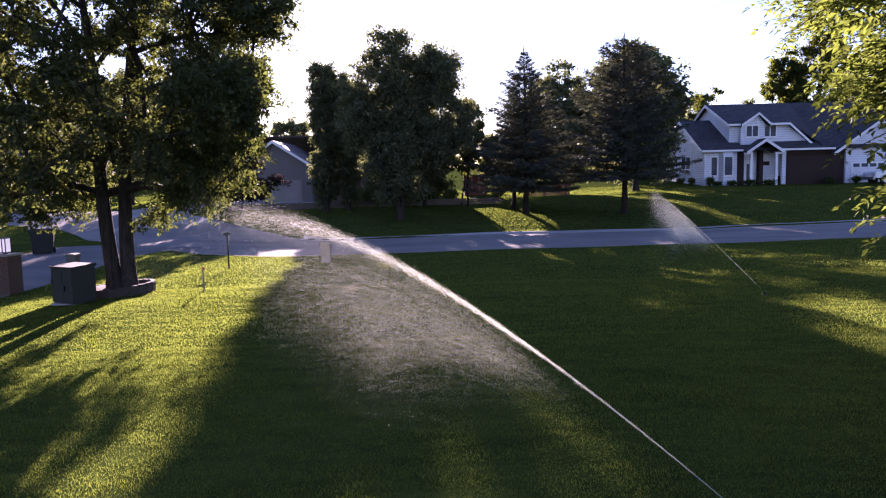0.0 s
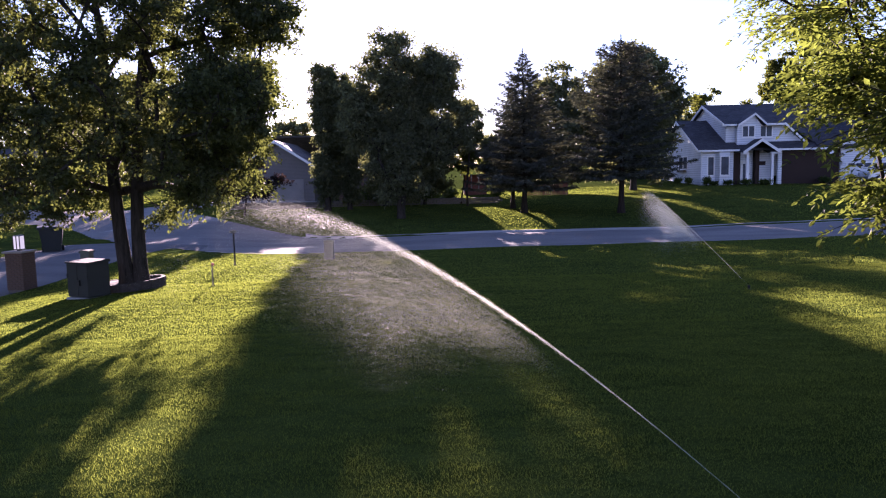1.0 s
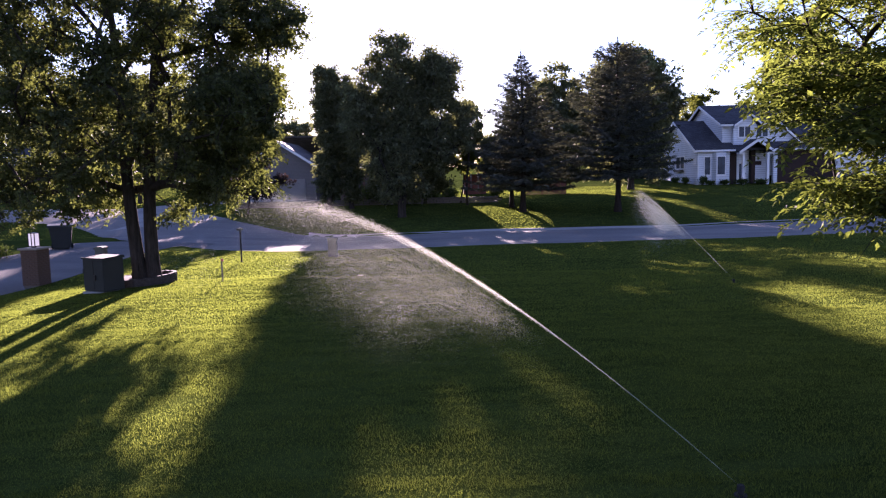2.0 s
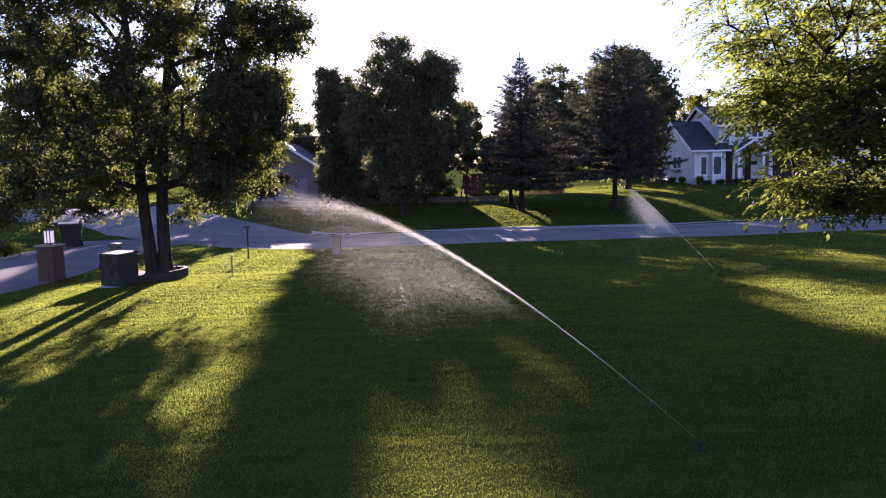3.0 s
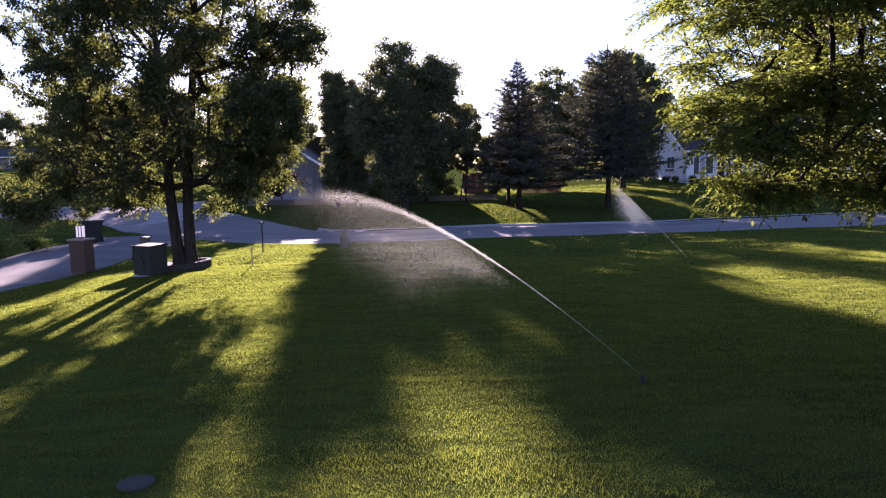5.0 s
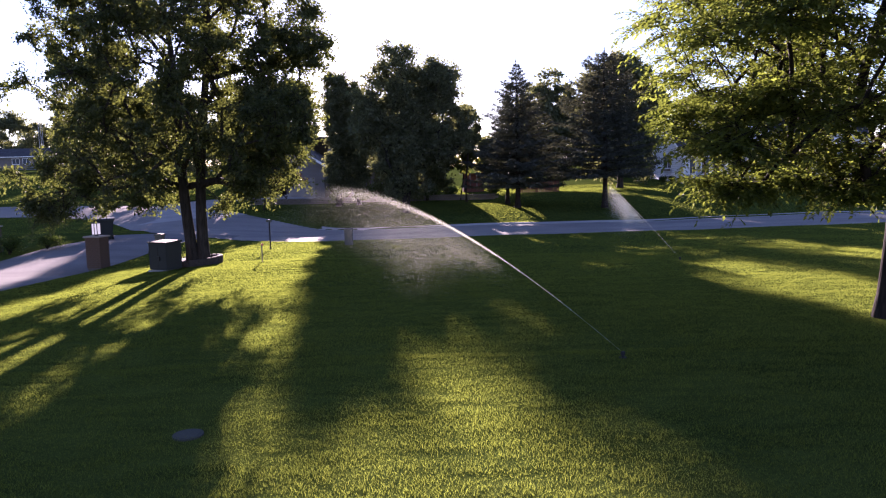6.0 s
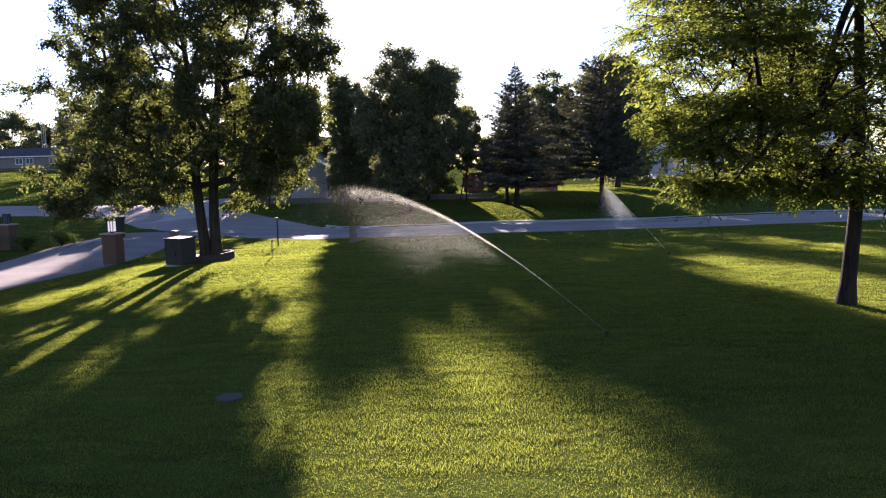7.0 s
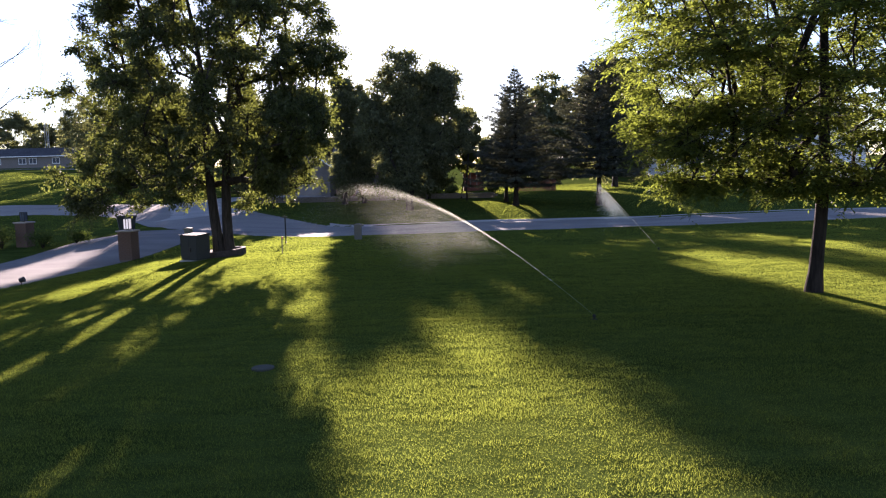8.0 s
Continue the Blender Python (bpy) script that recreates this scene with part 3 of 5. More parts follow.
ribbon("road", LINES[0][0], 4.35, 0.115, ASPHALT, "pale grey worn asphalt street in dappled evening light", "road", 14)
ribbon("driveway", LINES[1][0], 3.25, 0.095, DRIVE_ASPHALT, "grey paved driveway between two lamp pillars", "driveway", 10, 0.7)
ribbon("driveway", LINES[2][0], 2.7, 0.095, CONCRETE, "pale concrete driveway of the house across the street", "driveway", 10, 0.5)
ribbon("driveway", LINES[3][0], 2.6, 0.09, ASPHALT, "grey driveway climbing to the long low house", "driveway", 8)


def kerb(line, half, side, i0, i1, label):
    """A low rounded concrete kerb along one edge of the street."""
    d = unit(np.gradient(line, axis=0))
    n = np.stack([-d[:, 1], d[:, 0]], 1) * side
    prof = [(-0.42, -0.10), (-0.16, -0.085), (-0.06, -0.03), (0.0, 0.0), (0.12, 0.005), (0.14, -0.12)]
    v = []
    for i in range(i0, i1):
        for u, z in prof:
            q = line[i] + n[i] * (half + u)
            v.append((q[0], q[1], height(q[0], q[1]) + z))
    k = len(prof)
    f = [(a * k + b, a * k + b + 1, (a + 1) * k + b + 1, (a + 1) * k + b) for a in range(i1 - i0 - 1) for b in range(k - 1)]
    m = raw_mesh("kerb", v, f)
    return tagged(link("kerb", m, CONCRETE), label, "kerb", kind="structure")


RL = LINES[0][0]
near_end = int(np.argmin(np.hypot(RL[:, 0] + 11.5, RL[:, 1] - 33)))
far_end = int(np.argmin(np.hypot(RL[:, 0] + 13.5, RL[:, 1] - 33)))
SIDE = 1 if np.cross(RL[1] - RL[0], [0, 1]) > 0 else -1
kerb(RL, 4.35, SIDE, 0, far_end, "low pale concrete kerb along the far lawn")
kerb(RL, 4.35, -SIDE, 0, near_end, "low pale concrete kerb along the near lawn")


def cells(x, y, wide, deep, seed):
    """Smooth random unevenness, from -0.5 to 0.5, in cells of the given size."""
    table = np.random.default_rng(seed).uniform(-0.5, 0.5, (256, 256))
    u, v = x / wide, y / deep
    i, j = np.floor(u).astype(int), np.floor(v).astype(int)
    a, b = u - i, v - j
    a, b = a * a * (3 - 2 * a), b * b * (3 - 2 * b)
    at = lambda p, q: table[(i + p) % 256, (j + q) % 256]
    return (at(0, 0) * (1 - a) + at(1, 0) * a) * (1 - b) + (at(0, 1) * (1 - a) + at(1, 1) * a) * b


def grass(name, label, x0, x1, y0, y1, count, tall, wide, seed, power=1.0):
    """Upright blades of mown grass over a stretch of lawn, thinner towards its far side."""
    rng = np.random.default_rng(seed)
    x = rng.uniform(x0, x1, count)
    y = y0 + (y1 - y0) * rng.uniform(0, 1, count) ** power
    inside = np.abs(x) < 5.0 + 0.70 * (y + 3.0)
    x, y = x[inside], y[inside]
    count = len(x)
    keep = np.concatenate([edge(x[i:i + 4000], y[i:i + 4000]) for i in range(0, count, 4000)]) > 0.12
    x, y = x[keep], y[keep]
    n = len(x)
    # uneven growth: shallow ridges across the mowing, and tufts
    patch = 0.90 + 0.75 * cells(x, y, 0.42, 0.13, seed) + 0.55 * cells(x, y, 0.15, 0.10, seed + 1) + 0.45 * cells(x, y, 2.4, 0.8, seed + 2)
    h = tall * rng.uniform(0.6, 1.2, n) * np.clip(patch, 0.62, 1.4)
    a = rng.uniform(0, 6.283, n)
    w = wide * rng.uniform(0.6, 1.3, n)
    z = rise(x, y) - 0.006
    lean = rng.normal(0, 0.5, (n, 2)) * h[:, None]
    p = np.stack([x, y, z], 1)
    s = np.stack([np.cos(a) * w / 2, np.sin(a) * w / 2, np.zeros(n)], 1)
    tip = p + np.concatenate([lean, h[:, None]], 1)
    v = np.stack([p - s, p + s, tip], 1).reshape(-1, 3)
    m = raw_mesh(name, v, np.arange(3 * n).reshape(-1, 3))
    return tagged(link(name, m, BLADE), label, "grass", kind="stuff")


grass("grass", "short mown grass blades of the near lawn", -8.8, 8.8, -3.2, 4, 480000, 0.033, 0.0060, 11, 1.0)
grass("grass", "short mown grass blades round the sprinkler", -13, 13, 3.8, 11, 600000, 0.033, 0.0066, 16, 1.0)
grass("grass", "short mown grass blades of the middle lawn", -16, 17, 10.8, 18.5, 280000, 0.035, 0.0145, 12, 1.0)
grass("grass", "short mown grass blades beside the street", -20, 27, 18.2, 29.4, 190000, 0.038, 0.025, 13, 1.0)
grass("grass", "mown grass of the lawns across the street", -32, 36, 37.2, 66, 150000, 0.05, 0.044, 14, 1.0)
grass("grass", "sunlit grass of the rising lawn by the long house", -85, -18, 42, 110, 70000, 0.045, 0.075, 15, 1.3)

# ---- trees ----
G = height
FULL = ((0, 0.75), (0.15, 0.95), (0.45, 1.0), (0.7, 0.92), (0.88, 0.78), (1, 0.5))
broadleaf("maple_tree", "tall twin-stemmed shade tree with dense dark leaves and low branches", -9.15, 18.2, G(-9.15, 18.2), 13.8, 4.5, 2.0,
          [(-0.16, 0, -0.95, 0.2, 11.0), (0.17, 0.1, 0.55, 0.4, 12.2)], 460, 430, 0.113, BARK_GREY, LEAF_MAPLE, 3, clump=0.112, droop=0.05, slim=0.46, thick=0.62, lobe=0.45, low=0.76, stem_r=0.205, hollow=1.0, skirt=(-1.0, 0.0), ascend=0.12, clear=2.7,
          profile=((0, 0.5), (0.06, 0.7), (0.12, 0.85), (0.2, 0.98), (0.28, 1.02), (0.6, 1.0), (0.85, 0.7), (1, 0.3)),
          lobes_at=(((-4.3, 0.2, 3.1), (1.8, 1.8, 0.8), 14), ((-1.6, -0.2, 3.0), (1.9, 1.6, 0.8), 7), ((2.45, 0.0, 3.0), (1.0, 1.5, 0.8), 14), ((-0.6, -0.6, 4.9), (3.4, 2.6, 1.2), 20), ((3.9, 0.0, 7.4), (1.0, 1.2, 0.9), 16), ((3.3, 0.0, 5.6), (1.1, 1.4, 0.7), 20), ((3.1, 0.0, 4.1), (0.9, 1.3, 0.5), 10), ((-5.0, 0.1, 2.25), (0.9, 1.3, 0.5), 9), ((3.6, -2.5, 4.9), (1.1, 1.0, 0.8), 16)))
broadleaf("elm_tree", "spreading lawn tree with tiers of feathery backlit leaves", 6.95, 5.6, G(6.95, 5.6), 10.5, 4.25, 2.45,
          [(0, 0, 0.3, 0.2, 9.4)], 590, 7, 0.088, BARK_BROWN, LEAF_ELM, 57, stem_r=0.135, thick=0.45, slim=0.46, hollow=0.1, clump=0.14, droop=0.03, lobe=0.3, low=1.0, ascend=0.75, feather=3, clear=1.3,
          profile=((0, 0.25), (0.08, 0.48), (0.18, 0.78), (0.3, 0.95), (0.6, 1.0), (0.8, 0.8), (0.92, 0.55), (1, 0.25)),
          lobes_at=(((-2.9, -0.1, 3.3), (0.6, 0.9, 0.45), 14), ((-2.5, -0.5, 2.75), (0.7, 0.7, 0.25), 10), ((-2.1, 0.1, 2.3), (0.9, 0.8, 0.2), 14), ((-0.6, -0.2, 2.25), (0.8, 0.8, 0.25), 14), ((0.6, -0.4, 2.25), (0.9, 0.8, 0.3), 12), ((2.4, -0.5, 2.45), (1.2, 1.2, 0.3), 14)))
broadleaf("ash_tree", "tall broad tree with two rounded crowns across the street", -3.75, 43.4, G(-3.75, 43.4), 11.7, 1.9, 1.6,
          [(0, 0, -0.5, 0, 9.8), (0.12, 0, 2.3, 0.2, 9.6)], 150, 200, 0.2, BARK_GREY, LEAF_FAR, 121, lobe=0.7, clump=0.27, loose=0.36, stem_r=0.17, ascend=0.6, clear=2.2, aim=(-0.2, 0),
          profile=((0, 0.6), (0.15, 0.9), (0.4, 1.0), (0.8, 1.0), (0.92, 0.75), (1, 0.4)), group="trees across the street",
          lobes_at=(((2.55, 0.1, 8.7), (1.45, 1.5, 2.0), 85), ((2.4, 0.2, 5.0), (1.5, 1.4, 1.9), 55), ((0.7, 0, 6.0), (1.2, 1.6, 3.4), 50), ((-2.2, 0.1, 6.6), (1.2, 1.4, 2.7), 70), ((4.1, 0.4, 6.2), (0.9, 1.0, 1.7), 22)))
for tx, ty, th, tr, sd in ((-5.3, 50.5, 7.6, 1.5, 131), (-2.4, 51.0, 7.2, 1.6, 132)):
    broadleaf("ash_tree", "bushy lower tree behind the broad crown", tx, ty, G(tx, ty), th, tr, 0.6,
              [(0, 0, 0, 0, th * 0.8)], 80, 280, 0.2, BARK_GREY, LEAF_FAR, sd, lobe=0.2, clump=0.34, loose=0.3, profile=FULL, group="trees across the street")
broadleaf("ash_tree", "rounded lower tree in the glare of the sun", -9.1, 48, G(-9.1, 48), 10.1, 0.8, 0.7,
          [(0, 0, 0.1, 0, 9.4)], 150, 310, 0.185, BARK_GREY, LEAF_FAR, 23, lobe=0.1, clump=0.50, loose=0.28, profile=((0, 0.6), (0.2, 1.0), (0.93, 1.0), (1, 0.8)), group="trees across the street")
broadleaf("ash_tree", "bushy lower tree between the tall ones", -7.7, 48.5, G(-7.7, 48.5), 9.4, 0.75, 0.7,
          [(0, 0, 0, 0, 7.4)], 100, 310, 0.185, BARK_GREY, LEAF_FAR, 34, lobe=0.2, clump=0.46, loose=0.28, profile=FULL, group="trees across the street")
broadleaf("young_maple_tree", "small open yellow-green tree by the play house", 0.45, 51, G(0.45, 51), 5.6, 1.5, 2.7,
          [(0, 0, 0.3, 0, 4.6)], 40, 230, 0.2, BARK_BROWN, LEAF_LOCUST, 24, clump=0.24, group="trees across the street")
broadleaf("ash_tree", "bushy lower tree beside the small maple", 0.9, 49.5, G(0.9, 49.5), 7.4, 1.1, 4.4,
          [(0, 0, 0, 0, 6.0)], 40, 300, 0.22, BARK_GREY, LEAF_FAR, 35, lobe=0.5, clump=0.28, profile=FULL, group="trees across the street")
# Added behind the spruces to keep the sun off the far lawn.
for tx, ty, th, tr, sd in ((3.6, 62, 5.2, 1.5, 133), (6.4, 61.5, 5.8, 1.7, 134)):
    broadleaf("young_maple_tree", "small tree added behind the spruces to shade the lawn", tx, ty, G(tx, ty), th, tr, 1.9,
              [(0, 0, 0, 0, th * 0.8)], 60, 220, 0.24, BARK_GREY, LEAF_FAR, sd, lobe=0.3, clump=0.3, loose=0.3, profile=FULL, group="trees across the street")
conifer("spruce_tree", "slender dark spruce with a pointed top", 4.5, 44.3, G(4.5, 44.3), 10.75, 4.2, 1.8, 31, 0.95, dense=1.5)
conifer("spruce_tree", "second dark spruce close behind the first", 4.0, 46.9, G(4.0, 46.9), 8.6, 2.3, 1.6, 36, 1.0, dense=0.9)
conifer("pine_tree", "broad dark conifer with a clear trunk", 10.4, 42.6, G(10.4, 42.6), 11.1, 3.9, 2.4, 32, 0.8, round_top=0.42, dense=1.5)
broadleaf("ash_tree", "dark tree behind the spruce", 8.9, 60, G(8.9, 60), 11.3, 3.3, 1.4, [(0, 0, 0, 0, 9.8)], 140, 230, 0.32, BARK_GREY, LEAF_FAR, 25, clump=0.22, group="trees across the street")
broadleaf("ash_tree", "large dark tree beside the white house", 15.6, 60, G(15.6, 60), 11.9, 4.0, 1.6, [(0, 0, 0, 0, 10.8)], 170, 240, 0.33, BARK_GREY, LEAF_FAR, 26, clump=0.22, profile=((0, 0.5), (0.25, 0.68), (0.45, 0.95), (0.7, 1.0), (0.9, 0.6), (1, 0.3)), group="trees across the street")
# The second is added behind the conifer to shade the house's side wall.
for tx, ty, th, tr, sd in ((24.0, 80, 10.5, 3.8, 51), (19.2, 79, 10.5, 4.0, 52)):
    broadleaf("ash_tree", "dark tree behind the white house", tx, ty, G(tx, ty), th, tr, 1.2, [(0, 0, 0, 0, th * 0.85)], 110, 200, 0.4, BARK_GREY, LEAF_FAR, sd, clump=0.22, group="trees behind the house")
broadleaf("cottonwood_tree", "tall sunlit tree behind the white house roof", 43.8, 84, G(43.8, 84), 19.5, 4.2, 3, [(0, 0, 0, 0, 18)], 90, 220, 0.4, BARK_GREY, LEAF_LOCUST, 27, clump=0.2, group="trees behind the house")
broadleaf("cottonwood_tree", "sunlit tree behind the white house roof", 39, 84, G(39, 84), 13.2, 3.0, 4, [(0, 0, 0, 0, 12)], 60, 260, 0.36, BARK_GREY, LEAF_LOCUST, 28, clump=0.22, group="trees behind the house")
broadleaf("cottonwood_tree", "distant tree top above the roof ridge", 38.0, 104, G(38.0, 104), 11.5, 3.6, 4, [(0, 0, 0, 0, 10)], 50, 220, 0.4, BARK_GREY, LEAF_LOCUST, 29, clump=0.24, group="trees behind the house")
# Unseen behind the twin-stemmed tree; added to shade the driveway mouth.
broadleaf("ash_tree", "tall tree added past the driveway to shade it", -21.2, 60.5, G(-21.2, 60.5), 11.0, 2.8, 1.0, [(0, 0, 0, 0, 10)], 110, 290, 0.24, BARK_GREY, LEAF_FAR, 33, clump=0.2, group="trees across the street")
# Another hidden tree, put on the sun's path to darken the pillar lawn.
broadleaf("ash_tree", "leafy tree added past the street curve for shade", -27.2, 57, G(-27.2, 57), 11.0, 3.2, 1.8, [(0, 0, 0, 0, 9.6)], 80, 280, 0.26, BARK_GREY, LEAF_FAR, 36, clump=0.24, group="trees across the street")
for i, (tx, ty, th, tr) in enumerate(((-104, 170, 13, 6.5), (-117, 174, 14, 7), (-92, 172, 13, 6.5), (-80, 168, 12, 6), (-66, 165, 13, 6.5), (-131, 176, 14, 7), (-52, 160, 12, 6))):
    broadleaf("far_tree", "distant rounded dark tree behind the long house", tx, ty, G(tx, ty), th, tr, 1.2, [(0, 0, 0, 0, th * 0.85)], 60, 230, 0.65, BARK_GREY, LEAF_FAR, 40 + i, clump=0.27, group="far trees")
# Only the first shows; the other two are added unseen to cast shade.
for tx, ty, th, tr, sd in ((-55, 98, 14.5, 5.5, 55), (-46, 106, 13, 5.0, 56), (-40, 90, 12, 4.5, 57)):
    broadleaf("ash_tree", "tall leafy tree that shades the rising lawn", tx, ty, G(tx, ty), th, tr, 1.8, [(0, 0, 0, 0, th * 0.85)], 80, 260, 0.36, BARK_GREY, LEAF_FAR, sd, clump=0.24, group="trees on the rise")
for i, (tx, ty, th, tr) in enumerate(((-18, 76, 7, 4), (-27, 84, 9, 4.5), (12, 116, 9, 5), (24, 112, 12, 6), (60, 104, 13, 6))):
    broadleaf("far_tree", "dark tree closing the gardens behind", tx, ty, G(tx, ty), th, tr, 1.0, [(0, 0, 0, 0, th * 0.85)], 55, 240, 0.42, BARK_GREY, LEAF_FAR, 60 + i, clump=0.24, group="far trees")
broadleaf("plum_tree", "small round dark-leaved tree before the tan house", -14.6, 46, G(-14.6, 46), 4.3, 1.9, 1.3,
          [(0, 0, 0.1, 0, 3.6)], 45, 330, 0.16, BARK_BROWN, LEAF_PLUM, 81, clump=0.26)


def bare_tree(x, y):
    """A leafless tree: stem, limbs and many fine twigs."""
    rng = np.random.default_rng(90)
    t = thing("bare_tree", x, y, G(x, y), "leafless grey tree with fine dead twigs", "tree")
    tubes = Tubes()
    q = np.linspace(0, 1, 12)
    tubes.add(np.stack([0.1 * np.sin(q * 4), 0.1 * np.cos(q * 3), q * 6.4 - 0.2 * (q == 0)], 1), 0.08 * (1 - q) + 0.012, 10)
    for i in range(22):
        z = rng.uniform(2.6, 6.3)
        a = rng.uniform(0, 6.283)
        ln = rng.uniform(1.0, 2.1)
        d = np.array([math.cos(a), math.sin(a), rng.uniform(0.2, 0.7)])
        u = np.linspace(0, 1, 6)[:, None]
        b = np.array([0.0, 0.0, z]) + d * ln * u + np.array([0, 0, 0.2]) * u ** 2 * ln + rng.normal(0, 0.03, (6, 3)) * u
        tubes.add(b, 0.016 * (1 - u[:, 0]) + 0.004, 6)
        for j in range(7):
            k = rng.uniform(0.3, 1.0)
            p = np.array([np.interp(k, u[:, 0], b[:, c]) for c in range(3)])
            e = unit(d + rng.normal(0, 0.6, 3))
            m = ln * rng.uniform(0.2, 0.45)
            tubes.add([p, p + e * m * 0.5 + rng.normal(0, 0.02, 3), p + e * m], [0.005, 0.0035, 0.0025], 4)
    link("trunk", tubes.mesh("trunk"), BARK_GREY, t)


bare_tree(-11.7, 8.0)
for sx, sy, sr, sz in ((-20.7, 25.4, 0.6, 0.7), (-22.9, 25.6, 0.8, 0.9), (-19.9, 27.0, 0.55, 0.5)):
    shrub("shrub", "low dark shrub beside the brick pillar", sx, sy, G(sx, sy), sr, sz, int(sx * -7), 0.08, 1600, group="pillar shrubs")
for i, (sx, sy, sr, sz) in enumerate(((22.5, 61.2, 0.3, 0.6), (23.2, 61.3, 0.35, 0.26), (24.4, 61.1, 0.45, 0.28), (25.9, 60.9, 0.6, 0.4), (27.4, 60.3, 0.6, 0.38), (21.5, 63.0, 0.35, 0.5), (21.3, 65.5, 0.4, 0.4), (33.0, 61.2, 0.5, 0.42), (35.2, 61.0, 0.4, 0.45))):
    shrub("shrub", "small dark foundation shrub by the white house", sx, sy, G(sx, sy), sr, sz, 300 + i, 0.12, 700, group="foundation shrubs")
for i, (sx, sy, sr, sz) in enumerate(((-1.9, 53, 0.8, 1.2), (-0.4, 55.5, 0.6, 0.6), (3.3, 54.8, 0.6, 0.7), (-2.6, 51.5, 1.0, 1.0), (-6.5, 51.2, 1.1, 1.2))):
    shrub("shrub", "dark garden shrub under the trees", sx, sy, G(sx, sy), sr, sz, 330 + i, 0.14, 1500, group="garden shrubs")

# ---- houses ----
def window(parent, x, y, z, w, h, mullions=1, side="y", sill=True, deep=0.10):
    """A window in a wall that faces -y (side 'y') or -x (side 'x'); x, y, z: lower left corner on the wall's face."""
    def b(u0, u1, d0, d1, z0, z1, bm=None):
        if side == "y":
            return block(x + u0, x + u1, y + d0, y + d1, z + z0, z + z1, bm)
        return block(x + d0, x + d1, y + u0, y + u1, z + z0, z + z1, bm)
    fr = b(-0.09, 0.0, -0.05, deep, -0.09, h + 0.09)
    b(w, w + 0.09, -0.05, deep, -0.09, h + 0.09, fr)
    b(0.0, w, -0.05, deep, h, h + 0.09, fr)
    b(0.0, w, -0.05, deep, -0.09, 0.0, fr)
    step_w = w / (mullions + 1)
    for i in range(mullions):
        c = step_w * (i + 1)
        b(c - 0.04, c + 0.04, -0.035, deep, 0.0, h, fr)
    win = part("window", fr, WHITE_PAINT, parent)
    for i in range(mullions + 1):
        part("pane", b(step_w * i + (0.04 if i else 0), step_w * (i + 1) - (0.04 if i < mullions else 0), -0.012, 0.03, 0.0, h), GLASS, win)
    if sill:
        part("sill", b(-0.13, w + 0.13, -0.11, 0.0, -0.14, -0.092), WHITE_PAINT, win)
    return win


def slope_roof(x0, x1, y_eave, z_eave, y_ridge, z_ridge, thick=0.14):
    """One plane of a roof whose ridge runs along x."""
    return prism([(y_eave, z_eave), (y_ridge, z_ridge), (y_ridge, z_ridge + thick), (y_eave, z_eave + thick)], "x", x0, x1)


def gable_wall_x(x0, x1, y0, y1, z0, z_eave, z_top):
    return prism([(y0, z0), (y1, z0), (y1, z_eave), ((y0 + y1) / 2, z_top), (y0, z_eave)], "x", x0, x1)


def rake(parent, p, q, drop=0.24, thick=0.06):
    """A white board along a sloping roof edge from p to q."""
    p, q = Vector(p), Vector(q)
    bm = bmesh.new()
    n = Vector((0, -1, 0)) if abs(q.x - p.x) > abs(q.y - p.y) else Vector((-1, 0, 0))
    vs = []
    for o in (Vector((0, 0, 0)), n * thick):
        vs.append([bm.verts.new(v + o) for v in (p, q, q - Vector((0, 0, drop)), p - Vector((0, 0, drop)))])
    bm.faces.new(vs[0]), bm.faces.new(vs[1][::-1])
    for i in range(4):
        bm.faces.new((vs[0][i], vs[1][i], vs[1][(i + 1) % 4], vs[0][(i + 1) % 4]))
    bmesh.ops.recalc_face_normals(bm, faces=bm.faces)
    return part("fascia", bm, WHITE_PAINT, parent)


